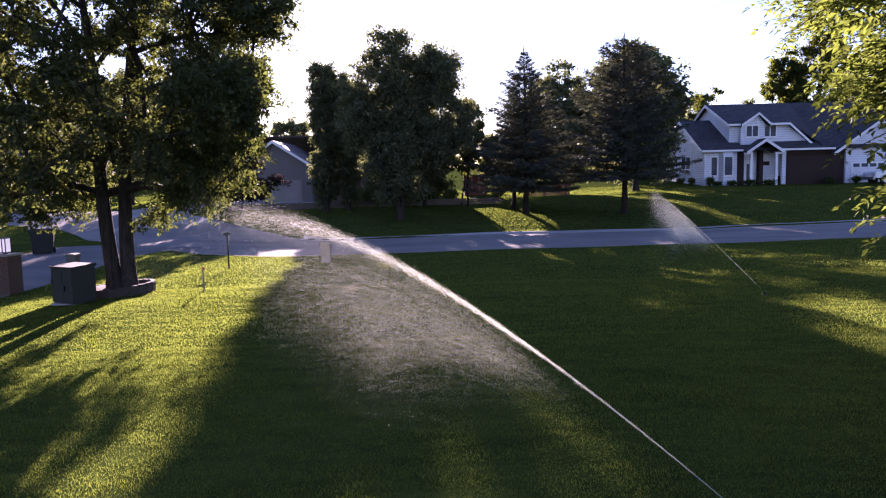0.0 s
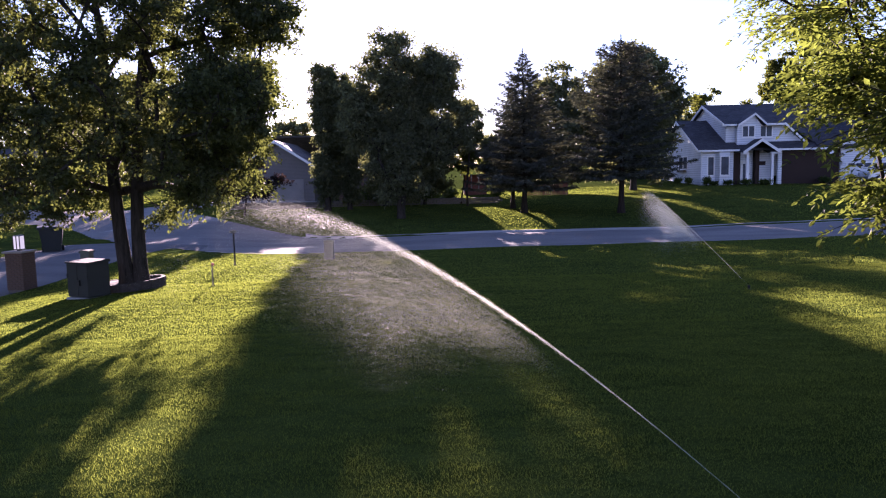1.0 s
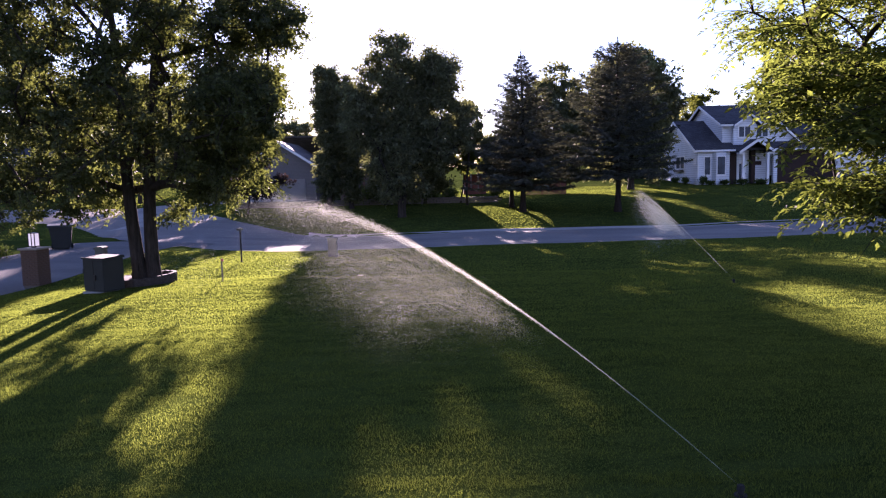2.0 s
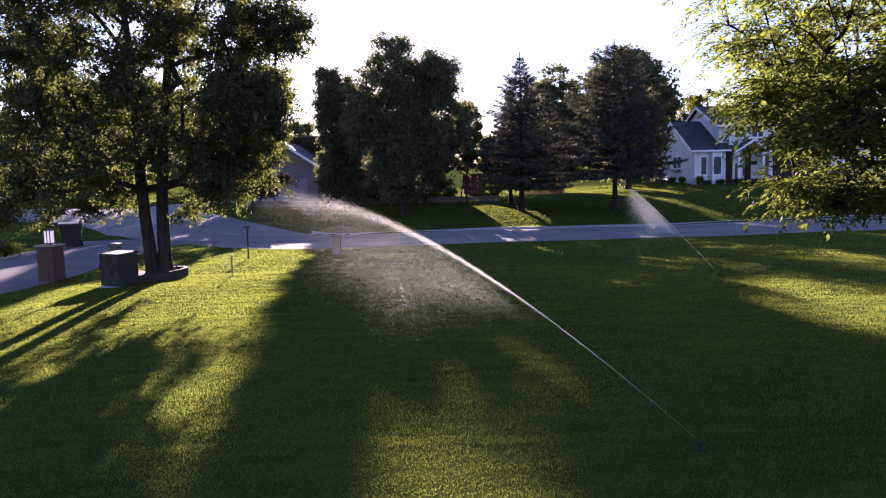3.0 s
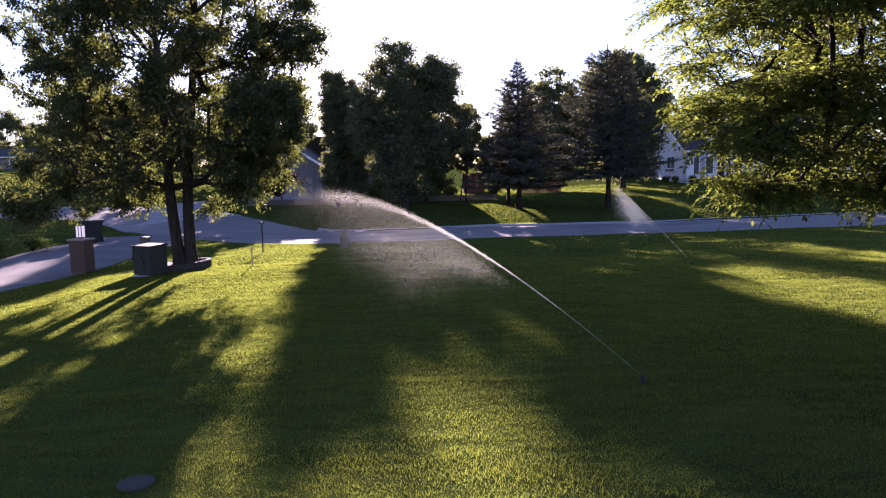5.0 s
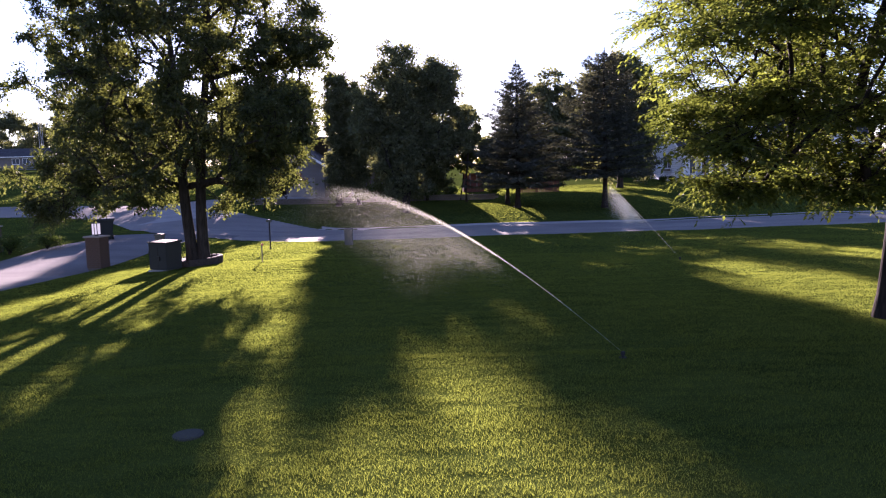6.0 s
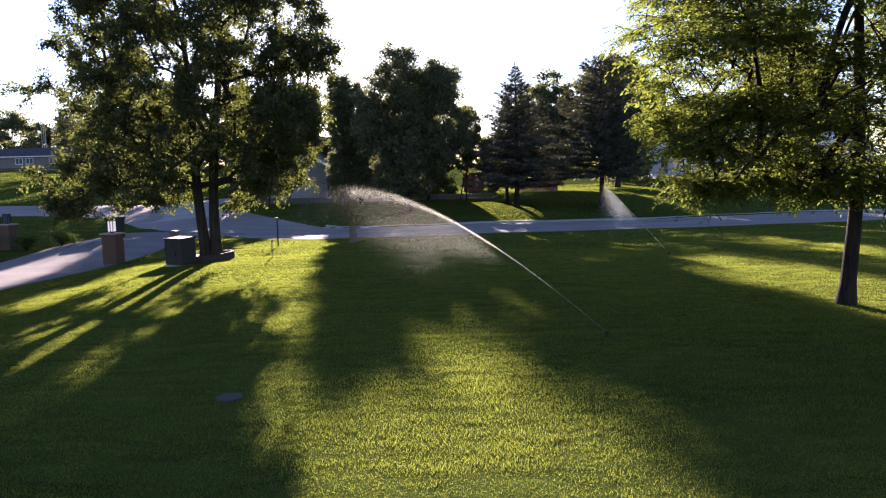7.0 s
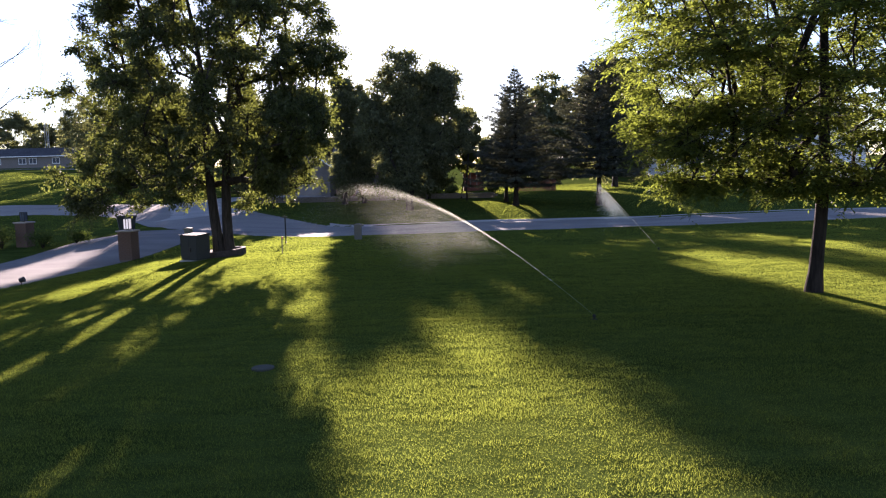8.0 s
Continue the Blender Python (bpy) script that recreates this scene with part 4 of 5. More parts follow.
def white_house():
    z0 = 1.5
    h = thing("house", 22.2, 62.0, z0, "white lap-sided house with dark shingle roof and porch", "house")
    E_, A, D = 3.22, 6.2, 11.6              # eave and ridge of the long low part, its depth
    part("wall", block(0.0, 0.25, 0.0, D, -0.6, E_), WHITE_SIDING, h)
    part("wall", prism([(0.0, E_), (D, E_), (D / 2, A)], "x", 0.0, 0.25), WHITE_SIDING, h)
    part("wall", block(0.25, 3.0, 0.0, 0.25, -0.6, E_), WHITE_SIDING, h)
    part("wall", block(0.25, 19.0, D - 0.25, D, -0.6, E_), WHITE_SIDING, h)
    part("roof", slope_roof(-0.35, 10.4, -0.45, E_ - 0.02, D / 2, A + 0.05), ROOF, h)
    part("roof", slope_roof(-0.35, 19.0, D + 0.45, E_ - 0.02, D / 2 - 0.001, A + 0.05), ROOF, h)
    rake(h, (-0.36, -0.47, E_ + 0.1), (-0.36, D / 2, A + 0.17))
    rake(h, (-0.36, D / 2, A + 0.17), (-0.36, D + 0.47, E_ + 0.1))
    part("gutter", block(-0.35, 3.3, -0.60, -0.452, E_ - 0.10, E_ + 0.06), WHITE_PAINT, h)
    part("gutter", block(6.5, 11.4, -0.60, -0.452, E_ - 0.10, E_ + 0.06), WHITE_PAINT, h)
    part("downpipe", round_bar((0.10, -0.08, -0.3), (0.10, -0.08, E_ - 0.1), 0.05), WHITE_PAINT, h)
    # upper storey
    ux0, ux1, uy, ue, ut, ur = 2.6, 7.65, 0.85, 5.62, 7.72, 6.0
    part("wall", gable_wall_x(ux0, ux0 + 0.2, uy, 2 * ur - uy, 3.4, ue, ut), WHITE_SIDING, h)
    part("wall", block(ux0 + 0.2, ux1, uy, uy + 0.2, 3.3, ue), WHITE_SIDING, h)
    part("wall", prism([(ux1, 3.5), (ux1 + 2.4, 3.5), (ux1, ue)], "y", uy + 0.02, uy + 0.2), WHITE_SIDING, h)
    part("roof", slope_roof(ux0 - 0.35, ux1 + 0.15, uy - 0.45, ue - 0.1, ur, ut + 0.03), ROOF, h)
    part("roof", slope_roof(ux0 - 0.35, 19.0, 2 * ur - uy + 0.45, ue - 0.1, ur - 0.001, ut + 0.03), ROOF, h)
    rake(h, (ux0 - 0.36, uy - 0.47, ue + 0.03), (ux0 - 0.36, ur, ut + 0.15))
    rake(h, (ux0 - 0.36, ur, ut + 0.15), (ux0 - 0.36, 2 * ur - uy + 0.47, ue + 0.03))
    part("gutter", block(ux0 - 0.35, 3.4, uy - 0.6, uy - 0.452, ue - 0.2, ue - 0.02), WHITE_PAINT, h)
    part("gutter", block(6.1, ux1 + 0.15, uy - 0.6, uy - 0.452, ue - 0.2, ue - 0.02), WHITE_PAINT, h)
    rake(h, (ux1 + 0.1, uy - 0.46, ue + 0.05), (ux1 + 2.25, uy - 0.46, 3.72))
    # broad roof plane over the brown doors and the garage
    part("roof", prism([(-0.45, E_ - 0.03), (ur, ut + 0.02), (ur, ut + 0.16), (-0.45, E_ + 0.11)], "x", 10.4, 19.0), ROOF, h)
    bm = bmesh.new()
    corner = [(ux1 + 0.152, uy - 0.45, ue - 0.10), (10.398, uy - 0.42, 3.78), (10.398, ur, ut + 0.02), (ux1 + 0.152, ur, ut + 0.02)]
    lo = [bm.verts.new(p) for p in corner]
    hi = [bm.verts.new((p[0], p[1], p[2] + 0.14)) for p in corner]
    bm.faces.new(lo[::-1]), bm.faces.new(hi)
    for i in range(4):
        bm.faces.new((lo[i], lo[(i + 1) % 4], hi[(i + 1) % 4], hi[i]))
    part("roof", bm, ROOF, h)
    # gable dormer
    dx, dz = 4.88, 6.4
    part("wall", prism([(dx - 1.45, 3.3), (dx + 0.68, 3.3), (dx + 0.68, ue - 0.1), (dx, dz), (dx - 1.45, ue - 0.35)], "y", uy - 0.5, uy - 0.002), WHITE_SIDING, h)
    for e in (-1.5, 1.12):
        part("roof", prism([(dx, dz + 0.02), (dx + e, ue - 0.22), (dx + e, ue - 0.08), (dx, dz + 0.16)], "y", uy - 0.85, ur - 2.2), ROOF, h)
        rake(h, (dx, uy - 0.86, dz + 0.14), (dx + e * 1.01, uy - 0.86, ue - 0.10), 0.2)
    window(h, dx - 0.95, uy - 0.5, 4.45, 1.02, 0.92, 1)
    window(h, dx + 0.86, uy, 4.45, 1.02, 0.92, 1)
    # front windows
    window(h, 0.72, 0.0, 1.05, 0.5, 1.6, 0)
    part("bay_wall", prism([(1.35, 0.0), (1.6, -0.45), (2.5, -0.45), (2.75, 0.0)], "z", -0.5, E_ - 0.15), WHITE_SIDING, h)
    window(h, 1.72, -0.45, 1.05, 0.68, 1.6, 0)
    window(h, 0.0, 3.4, 1.7, 2.4, 1.1, 1, side="x")
    part("flower_box", block(-0.32, -0.06, 3.6, 5.6, 1.36, 1.60), GREY_WOOD, h, "weathered window box under the side window", 0.01)
    # porch
    part("planter", block(5.25, 6.5, -1.5, -1.12, -0.62, 0.02), BROWN_DOOR, h, "low dark brown planter before the porch", 0.015)
    part("wall", block(3.0, 7.2, 1.2, 1.4, -0.5, E_ + 0.55), WHITE_SIDING, h)
    part("porch_floor", block(3.1, 7.25, -1.1, 1.2, -0.6, 0.05), CONCRETE, h)
    part("step", block(3.9, 5.2, -1.45, -1.1, -0.65, -0.12), CONCRETE, h)
    part("step", block(3.9, 5.2, -1.75, -1.45, -0.7, -0.28), CONCRETE, h)
    px, pz, pw = 4.95, 4.05, 1.2
    for s in (-1, 1):
        part("porch_roof", prism([(px, pz), (px + s * (pw + 0.42), 2.95), (px + s * (pw + 0.42), 3.09), (px, pz + 0.14)], "y", -1.35, 2.6), ROOF, h)
        rake(h, (px, -1.36, pz + 0.12), (px + s * (pw + 0.44), -1.36, 3.07), 0.26)
        part("post", block(px + s * 1.1 - 0.11, px + s * 1.1 + 0.11, -1.05, -0.83, 0.05, 2.95), WHITE_PAINT, h)
        part("beam", block(px + s * 1.3 - 0.35, px + s * 1.3 + 0.3, -1.10, -0.8, 2.80, 2.98), WHITE_PAINT, h)
    part("entrance_panel", block(3.15, 3.85, 0.55, 1.195, 0.05, E_ - 0.1), BROWN_DOOR, h, "brown entrance wall panel")
    part("entrance_panel", block(5.25, 5.6, 0.6, 1.195, 0.05, E_), BROWN_DOOR, h, "brown entrance wall panel")
    d = part("door", block(4.1, 5.0, 1.1, 1.197, 0.05, 2.25), WHITE_PAINT, h, "white entrance door with tall glass")
    part("pane", block(4.32, 4.75, 1.07, 1.098, 0.5, 2.0), GLASS, d)
    part("handle", block(4.90, 4.94, 1.05, 1.098, 1.0, 1.16), STEEL, d)
    part("plaque", block(5.8, 6.4, 1.14, 1.198, 1.85, 2.2), BROWN_DOOR, h, "small dark wall plaque")
    # broad brown doors and garage gable
    part("wall", block(7.0, 7.35, 0.0, 0.3, -0.6, E_), WHITE_SIDING, h)
    g = part("garage_door", block(7.35, 12.55, 0.12, 0.22, -0.5, 2.75), BROWN_DOOR, h, "broad dark brown garage door")
    for i in range(4):
        part("panel", block(7.45, 12.45, 0.075, 0.118, -0.38 + i * 0.78, 0.34 + i * 0.78), BROWN_DOOR, g)
    part("lintel", block(7.35, 12.55, 0.0, 0.3, 2.75, E_), BROWN_DOOR, h)
    part("wall", block(12.55, 19.0, -0.15, 0.15, -0.6, E_), WHITE_SIDING, h)
    part("wall", prism([(12.56, 3.225), (17.98, 3.225), (15.25, 5.47)], "y", -0.15, -0.02), WHITE_SIDING, h)
    for s in (-1, 1):
        part("roof", prism([(15.25, 5.52), (15.25 + s * 3.95, 2.72), (15.25 + s * 3.95, 2.86), (15.25, 5.66)], "y", -0.6, 4.0), ROOF, h)
        rake(h, (15.25, -0.61, 5.64), (15.25 + s * 3.97, -0.61, 2.84), 0.26)
    g2 = part("garage_door", block(13.0, 17.6, -0.20, -0.152, -0.55, 1.95), WHITE_PAINT, h, "white panelled garage door with small top windows")
    for i in range(6):
        part("pane", block(13.2 + i * 0.73, 13.75 + i * 0.73, -0.22, -0.202, 1.52, 1.82), GLASS, g2)
    part("wall_lamp", block(12.58, 12.70, -0.27, -0.152, 1.75, 2.05), FROST, h, "small pale wall lamp")
    part("foundation", block(-0.03, 19.0, -0.03, D + 0.03, -1.2, -0.45), CONCRETE, h)
    return h


white_house()


def left_house():
    h = thing("house", -18.7, 58.5, height(-16, 58) - 0.4, "tan house with a front gable, half hidden by trees", "house")
    part("wall", block(0, 6.4, 0, 0.25, -0.5, 3.2), TAN_SIDING, h)
    part("wall", prism([(0, 3.2), (6.4, 3.2), (3.2, 5.3)], "y", 0, 0.25), TAN_SIDING, h)
    part("wall", block(6.15, 6.4, 0.25, 8, -0.5, 3.2), TAN_SIDING, h)
    part("wall", block(0, 0.25, 0.25, 8, -0.5, 3.2), TAN_SIDING, h)
    part("wall", block(6.4, 16.0, 3.0, 3.25, -0.5, 3.2), TAN_SIDING, h)
    part("wall", block(15.75, 16.0, 3.25, 12, -0.5, 3.2), TAN_SIDING, h)
    for s in (-1, 1):
        part("roof", prism([(3.2, 5.32), (3.2 + s * 3.65, 2.98), (3.2 + s * 3.65, 3.14), (3.2, 5.48)], "y", -0.45, 8), ROOF_BROWN, h)
        rake(h, (3.2, -0.46, 5.46), (3.2 + s * 3.67, -0.46, 3.1))
    part("roof", slope_roof(6.0, 16.4, 1.2, 3.0, 7.5, 6.2), ROOF_BROWN, h)
    part("roof", slope_roof(-0.4, 16.4, 13.0, 3.0, 7.499, 6.2), ROOF_BROWN, h)
    part("gutter", block(6.9, 16.4, 1.06, 1.198, 2.95, 3.1), WHITE_PAINT, h)
    for px in (6.75, 8.3, 10.2):
        part("post", block(px, px + 0.35, 1.4, 1.75, -0.4, 3.05), BRICK, h, "brown brick porch pillar")
    g = part("garage_door", block(0.9, 5.5, -0.06, -0.002, -0.45, 2.1), TAN_PAINT, h, "pale tan garage door")
    for i in range(4):
        part("panel", block(1.0, 5.4, -0.09, -0.062, -0.38 + i * 0.62, 0.18 + i * 0.62), TAN_PAINT, g)
    window(h, 11.5, 3.0, 0.9, 1.8, 1.2, 1)
    part("porch_floor", block(6.4, 16, 1.3, 3.0, -0.6, 0.0), CONCRETE, h)
    return h


left_house()


def long_house():
    h = thing("house", -122.0, 152.0, height(-105, 152), "long low grey house with dark roof on the rise", "house")
    part("wall", block(0, 32, 0, 0.3, -1.5, 2.7), GREY_SIDING, h)
    part("wall", block(31.7, 32, 0.3, 9, -1.5, 2.7), GREY_SIDING, h)
    part("wall", prism([(0.0, 2.7), (9.0, 2.7), (4.5, 4.6)], "x", 31.7, 32), GREY_SIDING, h)
    part("roof", slope_roof(-0.5, 32.5, -0.6, 2.6, 4.5, 4.7), ROOF, h)
    part("roof", slope_roof(-0.5, 32.5, 9.6, 2.6, 4.499, 4.7), ROOF, h)
    part("gutter", block(-0.5, 32.5, -0.75, -0.602, 2.55, 2.72), WHITE_PAINT, h)
    for wx in (8, 13.5, 19.5, 22.0, 27.5):
        window(h, wx, 0.0, 1.0, 1.6, 1.2, 1)
    return h


long_house()

# ---- near things ----
def lamp_pillar(x, y, turn, label, panes, pane_label):
    p = thing("lamp_pillar", x, y, height(x, y), label, "pillar", "driveway pillars", turn)
    w, H = 0.30, 1.20
    part("core", block(-w + 0.02, w - 0.02, -w + 0.02, w - 0.02, -0.2, H), MORTAR, p)
    part("cap", block(-w - 0.06, w + 0.06, -w - 0.06, w + 0.06, H, H + 0.06), STONE_CAP, p, "pale stone cap", 0.012)
    l = part("lantern", block(-0.05, 0.05, -0.05, 0.05, H + 0.06, H + 0.10), METAL_DARK, p, "square iron lantern with frosted panes")
    s, z0, z1 = 0.115, H + 0.10, H + 0.54
    part("base", block(-s, s, -s, s, z0, z0 + 0.02), METAL_DARK, l)
    part("roof", prism([(-s - 0.008, z1), (s + 0.008, z1), (s - 0.02, z1 + 0.025), (-s + 0.02, z1 + 0.025)], "y", -s - 0.008, s + 0.008), METAL_DARK, l)
    for a in (-1, 1):
        for b in (-1, 1):
            part("bar", block(a * s - 0.011, a * s + 0.011, b * s - 0.011, b * s + 0.011, z0 + 0.02, z1), METAL_DARK, l)
    for a in (-1, 1):
        part("pane", block(-s + 0.012, s - 0.012, a * (s - 0.008) - 0.003, a * (s - 0.008) + 0.003, z0 + 0.02, z1), panes, l, pane_label)
        part("pane", block(a * (s - 0.008) - 0.003, a * (s - 0.008) + 0.003, -s + 0.012, s - 0.012, z0 + 0.02, z1), panes, l, pane_label)
        part("bar", block(-0.013, 0.013, a * s - 0.009, a * s + 0.009, z0 + 0.02, z1), METAL_DARK, l)
    # courses of brick, the joints of every second one shifted by half a brick
    bl, bh, j = 0.2, 0.065, 0.01
    shapes = {}
    for length in (bl, bl / 2):
        one = block(-length / 2 + 0.004, length / 2 - 0.004, -0.006, 0.03, 0, bh)
        bmesh.ops.bevel(one, geom=one.edges[:], offset=0.004, segments=1, affect="EDGES")
        shapes[length] = bpy.data.meshes.new("brick")
        one.to_mesh(shapes[length])
        one.free()
        shapes[length].materials.append(BRICK)
    for r in range(int(H / (bh + j))):
        for side in range(4):
            row = ((-0.2, bl), (0.0, bl), (0.2, bl)) if r % 2 else ((-0.25, bl / 2), (-0.1, bl), (0.1, bl), (0.25, bl / 2))
            for u, length in row:
                ob = new("brick", shapes[length])
                ob.parent = p
                ob.matrix_basis = pose(0, 0, r * (bh + j), 0, 0, side * 90) @ pose(u, -w, 0)
    return p


def transformer_box(x, y, turn):
    b = thing("utility_box", x, y, height(x, y), "dark green steel utility box on a concrete pad beside the tree", "utility box", turn=turn)
    w, d, h = 0.40, 0.33, 0.98
    part("pad", block(-w - 0.04, w + 0.04, -d - 0.04, d + 0.04, -0.2, 0.03), CONCRETE, b, "pale concrete pad", 0.015)
    part("body", block(-w, w, -d, d, 0.05, h - 0.05), BOX_GREEN, b, bevel=0.012)
    lid = part("lid", prism([(-d - 0.03, h - 0.05), (d + 0.03, h - 0.05), (d + 0.03, h + 0.02), (-d - 0.03, h - 0.01)], "x", -w - 0.03, w + 0.03), BOX_GREEN, b, bevel=0.01)
    part("door_seam", block(-0.008, 0.008, -d - 0.008, -d - 0.001, 0.09, h - 0.09), METAL_DARK, b)
    lock = part("lock", block(0.03, 0.11, -d - 0.04, -d - 0.001, 0.36, 0.50), METAL_DARK, b)
    for s in (-1, 1):
        part("hinge", block(s * (w - 0.03) - 0.02, s * (w - 0.03) + 0.02, -d - 0.02, -d - 0.001, 0.55, 0.66), BOX_GREEN, b)
    return b


def utility_pedestal(x, y, h, w, label, mat):
    b = thing("utility_pedestal", x, y, height(x, y), label, "utility pedestal", "utility pedestals")
    part("body", block(-w, w, -w, w, -0.1, h - 0.06), mat, b, bevel=0.015)
    part("cap", prism([(-w - 0.02, h - 0.06), (w + 0.02, h - 0.06), (w + 0.02, h - 0.01), (w * 0.5, h + 0.02), (-w * 0.5, h + 0.02), (-w - 0.02, h - 0.01)], "y", -w - 0.02, w + 0.02), mat, b)
    return b


def wheelie_bin(x, y, turn):
    b = thing("wheelie_bin", x, y, height(x, y) - 0.07, "dark plastic wheeled bin on the driveway edge", "bin", turn=turn)
    bm = bmesh.new()
    lo = [bm.verts.new(p) for p in ((-0.24, -0.27, 0.06), (0.24, -0.27, 0.06), (0.24, 0.27, 0.06), (-0.24, 0.27, 0.06))]
    hi = [bm.verts.new(p) for p in ((-0.33, -0.40, 1.0), (0.33, -0.40, 1.0), (0.33, 0.38, 1.0), (-0.33, 0.38, 1.0))]
    bm.faces.new(lo[::-1]), bm.faces.new(hi)
    for i in range(4):
        bm.faces.new((lo[i], lo[(i + 1) % 4], hi[(i + 1) % 4], hi[i]))
    part("body", bm, BIN_PLASTIC, b, bevel=0.03)
    part("rim", block(-0.36, 0.36, -0.43, 0.41, 0.96, 1.01), BIN_PLASTIC, b, bevel=0.012)
    part("lid", prism([(-0.44, 1.012), (0.44, 1.012), (0.40, 1.09), (0.0, 1.13), (-0.38, 1.07)], "x", -0.37, 0.37), BIN_PLASTIC, b, bevel=0.012)
    part("handle", round_bar((-0.28, 0.47, 1.0), (0.28, 0.47, 1.0), 0.018), BIN_PLASTIC, b)
    for s in (-1, 1):
        part("handle_arm", block(s * 0.28 - 0.02, s * 0.28 + 0.02, 0.40, 0.48, 0.97, 1.02), BIN_PLASTIC, b)
        part("wheel", round_bar((s * 0.24 - 0.03 + s * 0.04, 0.27, 0.13), (s * 0.24 + 0.03 + s * 0.04, 0.27, 0.13), 0.13, sides=20), RUBBER, b)
    b.scale = (1.5, 1.4, 1.12)
    return b


def tree_ring(x, y):
    """Raised bed round the twin stems: a curved edging of stone filled with mulch."""
    bed = thing("planting_bed", x, y, height(x, y), "raised mulch bed with curved stone edging round the tree", "planting bed")
    n, R, H = 22, 1.0, 0.33
    bm = bmesh.new()
    c = bm.verts.new((0, 0, H * 0.75))
    ring = [bm.verts.new((R * 0.93 * math.cos(i * 6.2832 / 40), R * 0.8 * math.sin(i * 6.2832 / 40), H * 0.55)) for i in range(40)]
    for i in range(40):
        bm.faces.new((c, ring[i], ring[(i + 1) % 40]))
    part("mulch", bm, MULCH, bed)
    for i in range(n):
        a0, a1 = i * 6.2832 / n + 0.002, (i + 1) * 6.2832 / n - 0.002
        top = H * (0.75 + 0.25 * math.cos((a0 + a1) / 2 - 0.2))
        bm = bmesh.new()
        q = []
        for z in (-0.2, top):
            q.append([bm.verts.new((r * math.cos(a), r * 0.87 * math.sin(a), z)) for r, a in ((R - 0.12, a0), (R, a0), (R, a1), (R - 0.12, a1))])
        bm.faces.new(q[0]), bm.faces.new(q[1])
        for k in range(4):
            bm.faces.new((q[0][k], q[0][(k + 1) % 4], q[1][(k + 1) % 4], q[1][k]))
        bmesh.ops.recalc_face_normals(bm, faces=bm.faces)
        part("edging_stone", bm, EDGING, bed, bevel=0.012)
    return bed


def survey_stake(x, y):
    s = thing("survey_stake", x, y, height(x, y), "thin wooden stake with pink ribbon in the lawn", "stake")
    part("stick", block(-0.018, 0.018, -0.010, 0.010, -0.15, 0.66), GREY_WOOD, s)
    bm = bmesh.new()
    pts = [(0.0, 0.0), (0.05, -0.01), (0.07, -0.06), (0.03, -0.09), (-0.02, -0.05)]
    a = [bm.verts.new((u, -0.014, 0.66 + v)) for u, v in pts]
    b = [bm.verts.new((u * 1.1, -0.020, 0.66 + v * 1.05)) for u, v in pts]
    bm.faces.new(a), bm.faces.new(b[::-1])
    for i in range(5):
        bm.faces.new((a[i], b[i], b[(i + 1) % 5], a[(i + 1) % 5]))
    part("ribbon", bm, PINK, s, "pink plastic ribbon")
    return s


def marker_post(x, y):
    s = thing("marker_post", x, y, height(x, y), "slim dark iron post with a small grey plate", "post")
    part("pole", round_bar((0, 0, -0.2), (0, 0, 1.32), 0.03), METAL_DARK, s)
    part("plate", block(-0.13, 0.13, -0.045, -0.031, 1.22, 1.30), GREY_PLASTIC, s, "small dull grey plate", 0.004)
    part("collar", round_bar((0, 0, 0.0), (0, 0, 0.06), 0.05), METAL_DARK, s)
    return s


def ground_plate(x, y):
    s = thing("valve_cover", x, y, height(x, y), "small round grey-green valve cover set in the grass", "valve cover")
    part("lid", round_bar((0, 0, -0.1), (0, 0, 0.022), 0.13, 0.125, 24), VALVE_GREEN, s)
    part("rim", round_bar((0, 0, -0.1), (0, 0, 0.018), 0.16, 0.155, 24), VALVE_GREEN, s)
    return s


lamp_pillar(-14.3, 21.1, -6, "brown brick driveway pillar with a square lantern on its cap", LAMP_GLASS, "white pane given a weak glow")
lamp_pillar(-22.05, 26.2, -6, "brown brick driveway pillar among shrubs with a square lantern", GLASS, "dark glass pane")
transformer_box(-9.83, 17.0, -24)
utility_pedestal(-10.6, 18.4, 1.2, 0.13, "small grey utility pedestal behind the steel box", GREY_PLASTIC)
utility_pedestal(-5.0, 25.6, 0.75, 0.17, "short grey-green utility pedestal near the street", GREY_PLASTIC)
wheelie_bin(-19.1, 30.9, 28)
tree_ring(-9.38, 18.3)
survey_stake(-6.8, 17.8)
marker_post(-8.2, 24.0)
ground_plate(-2.87, 1.17)


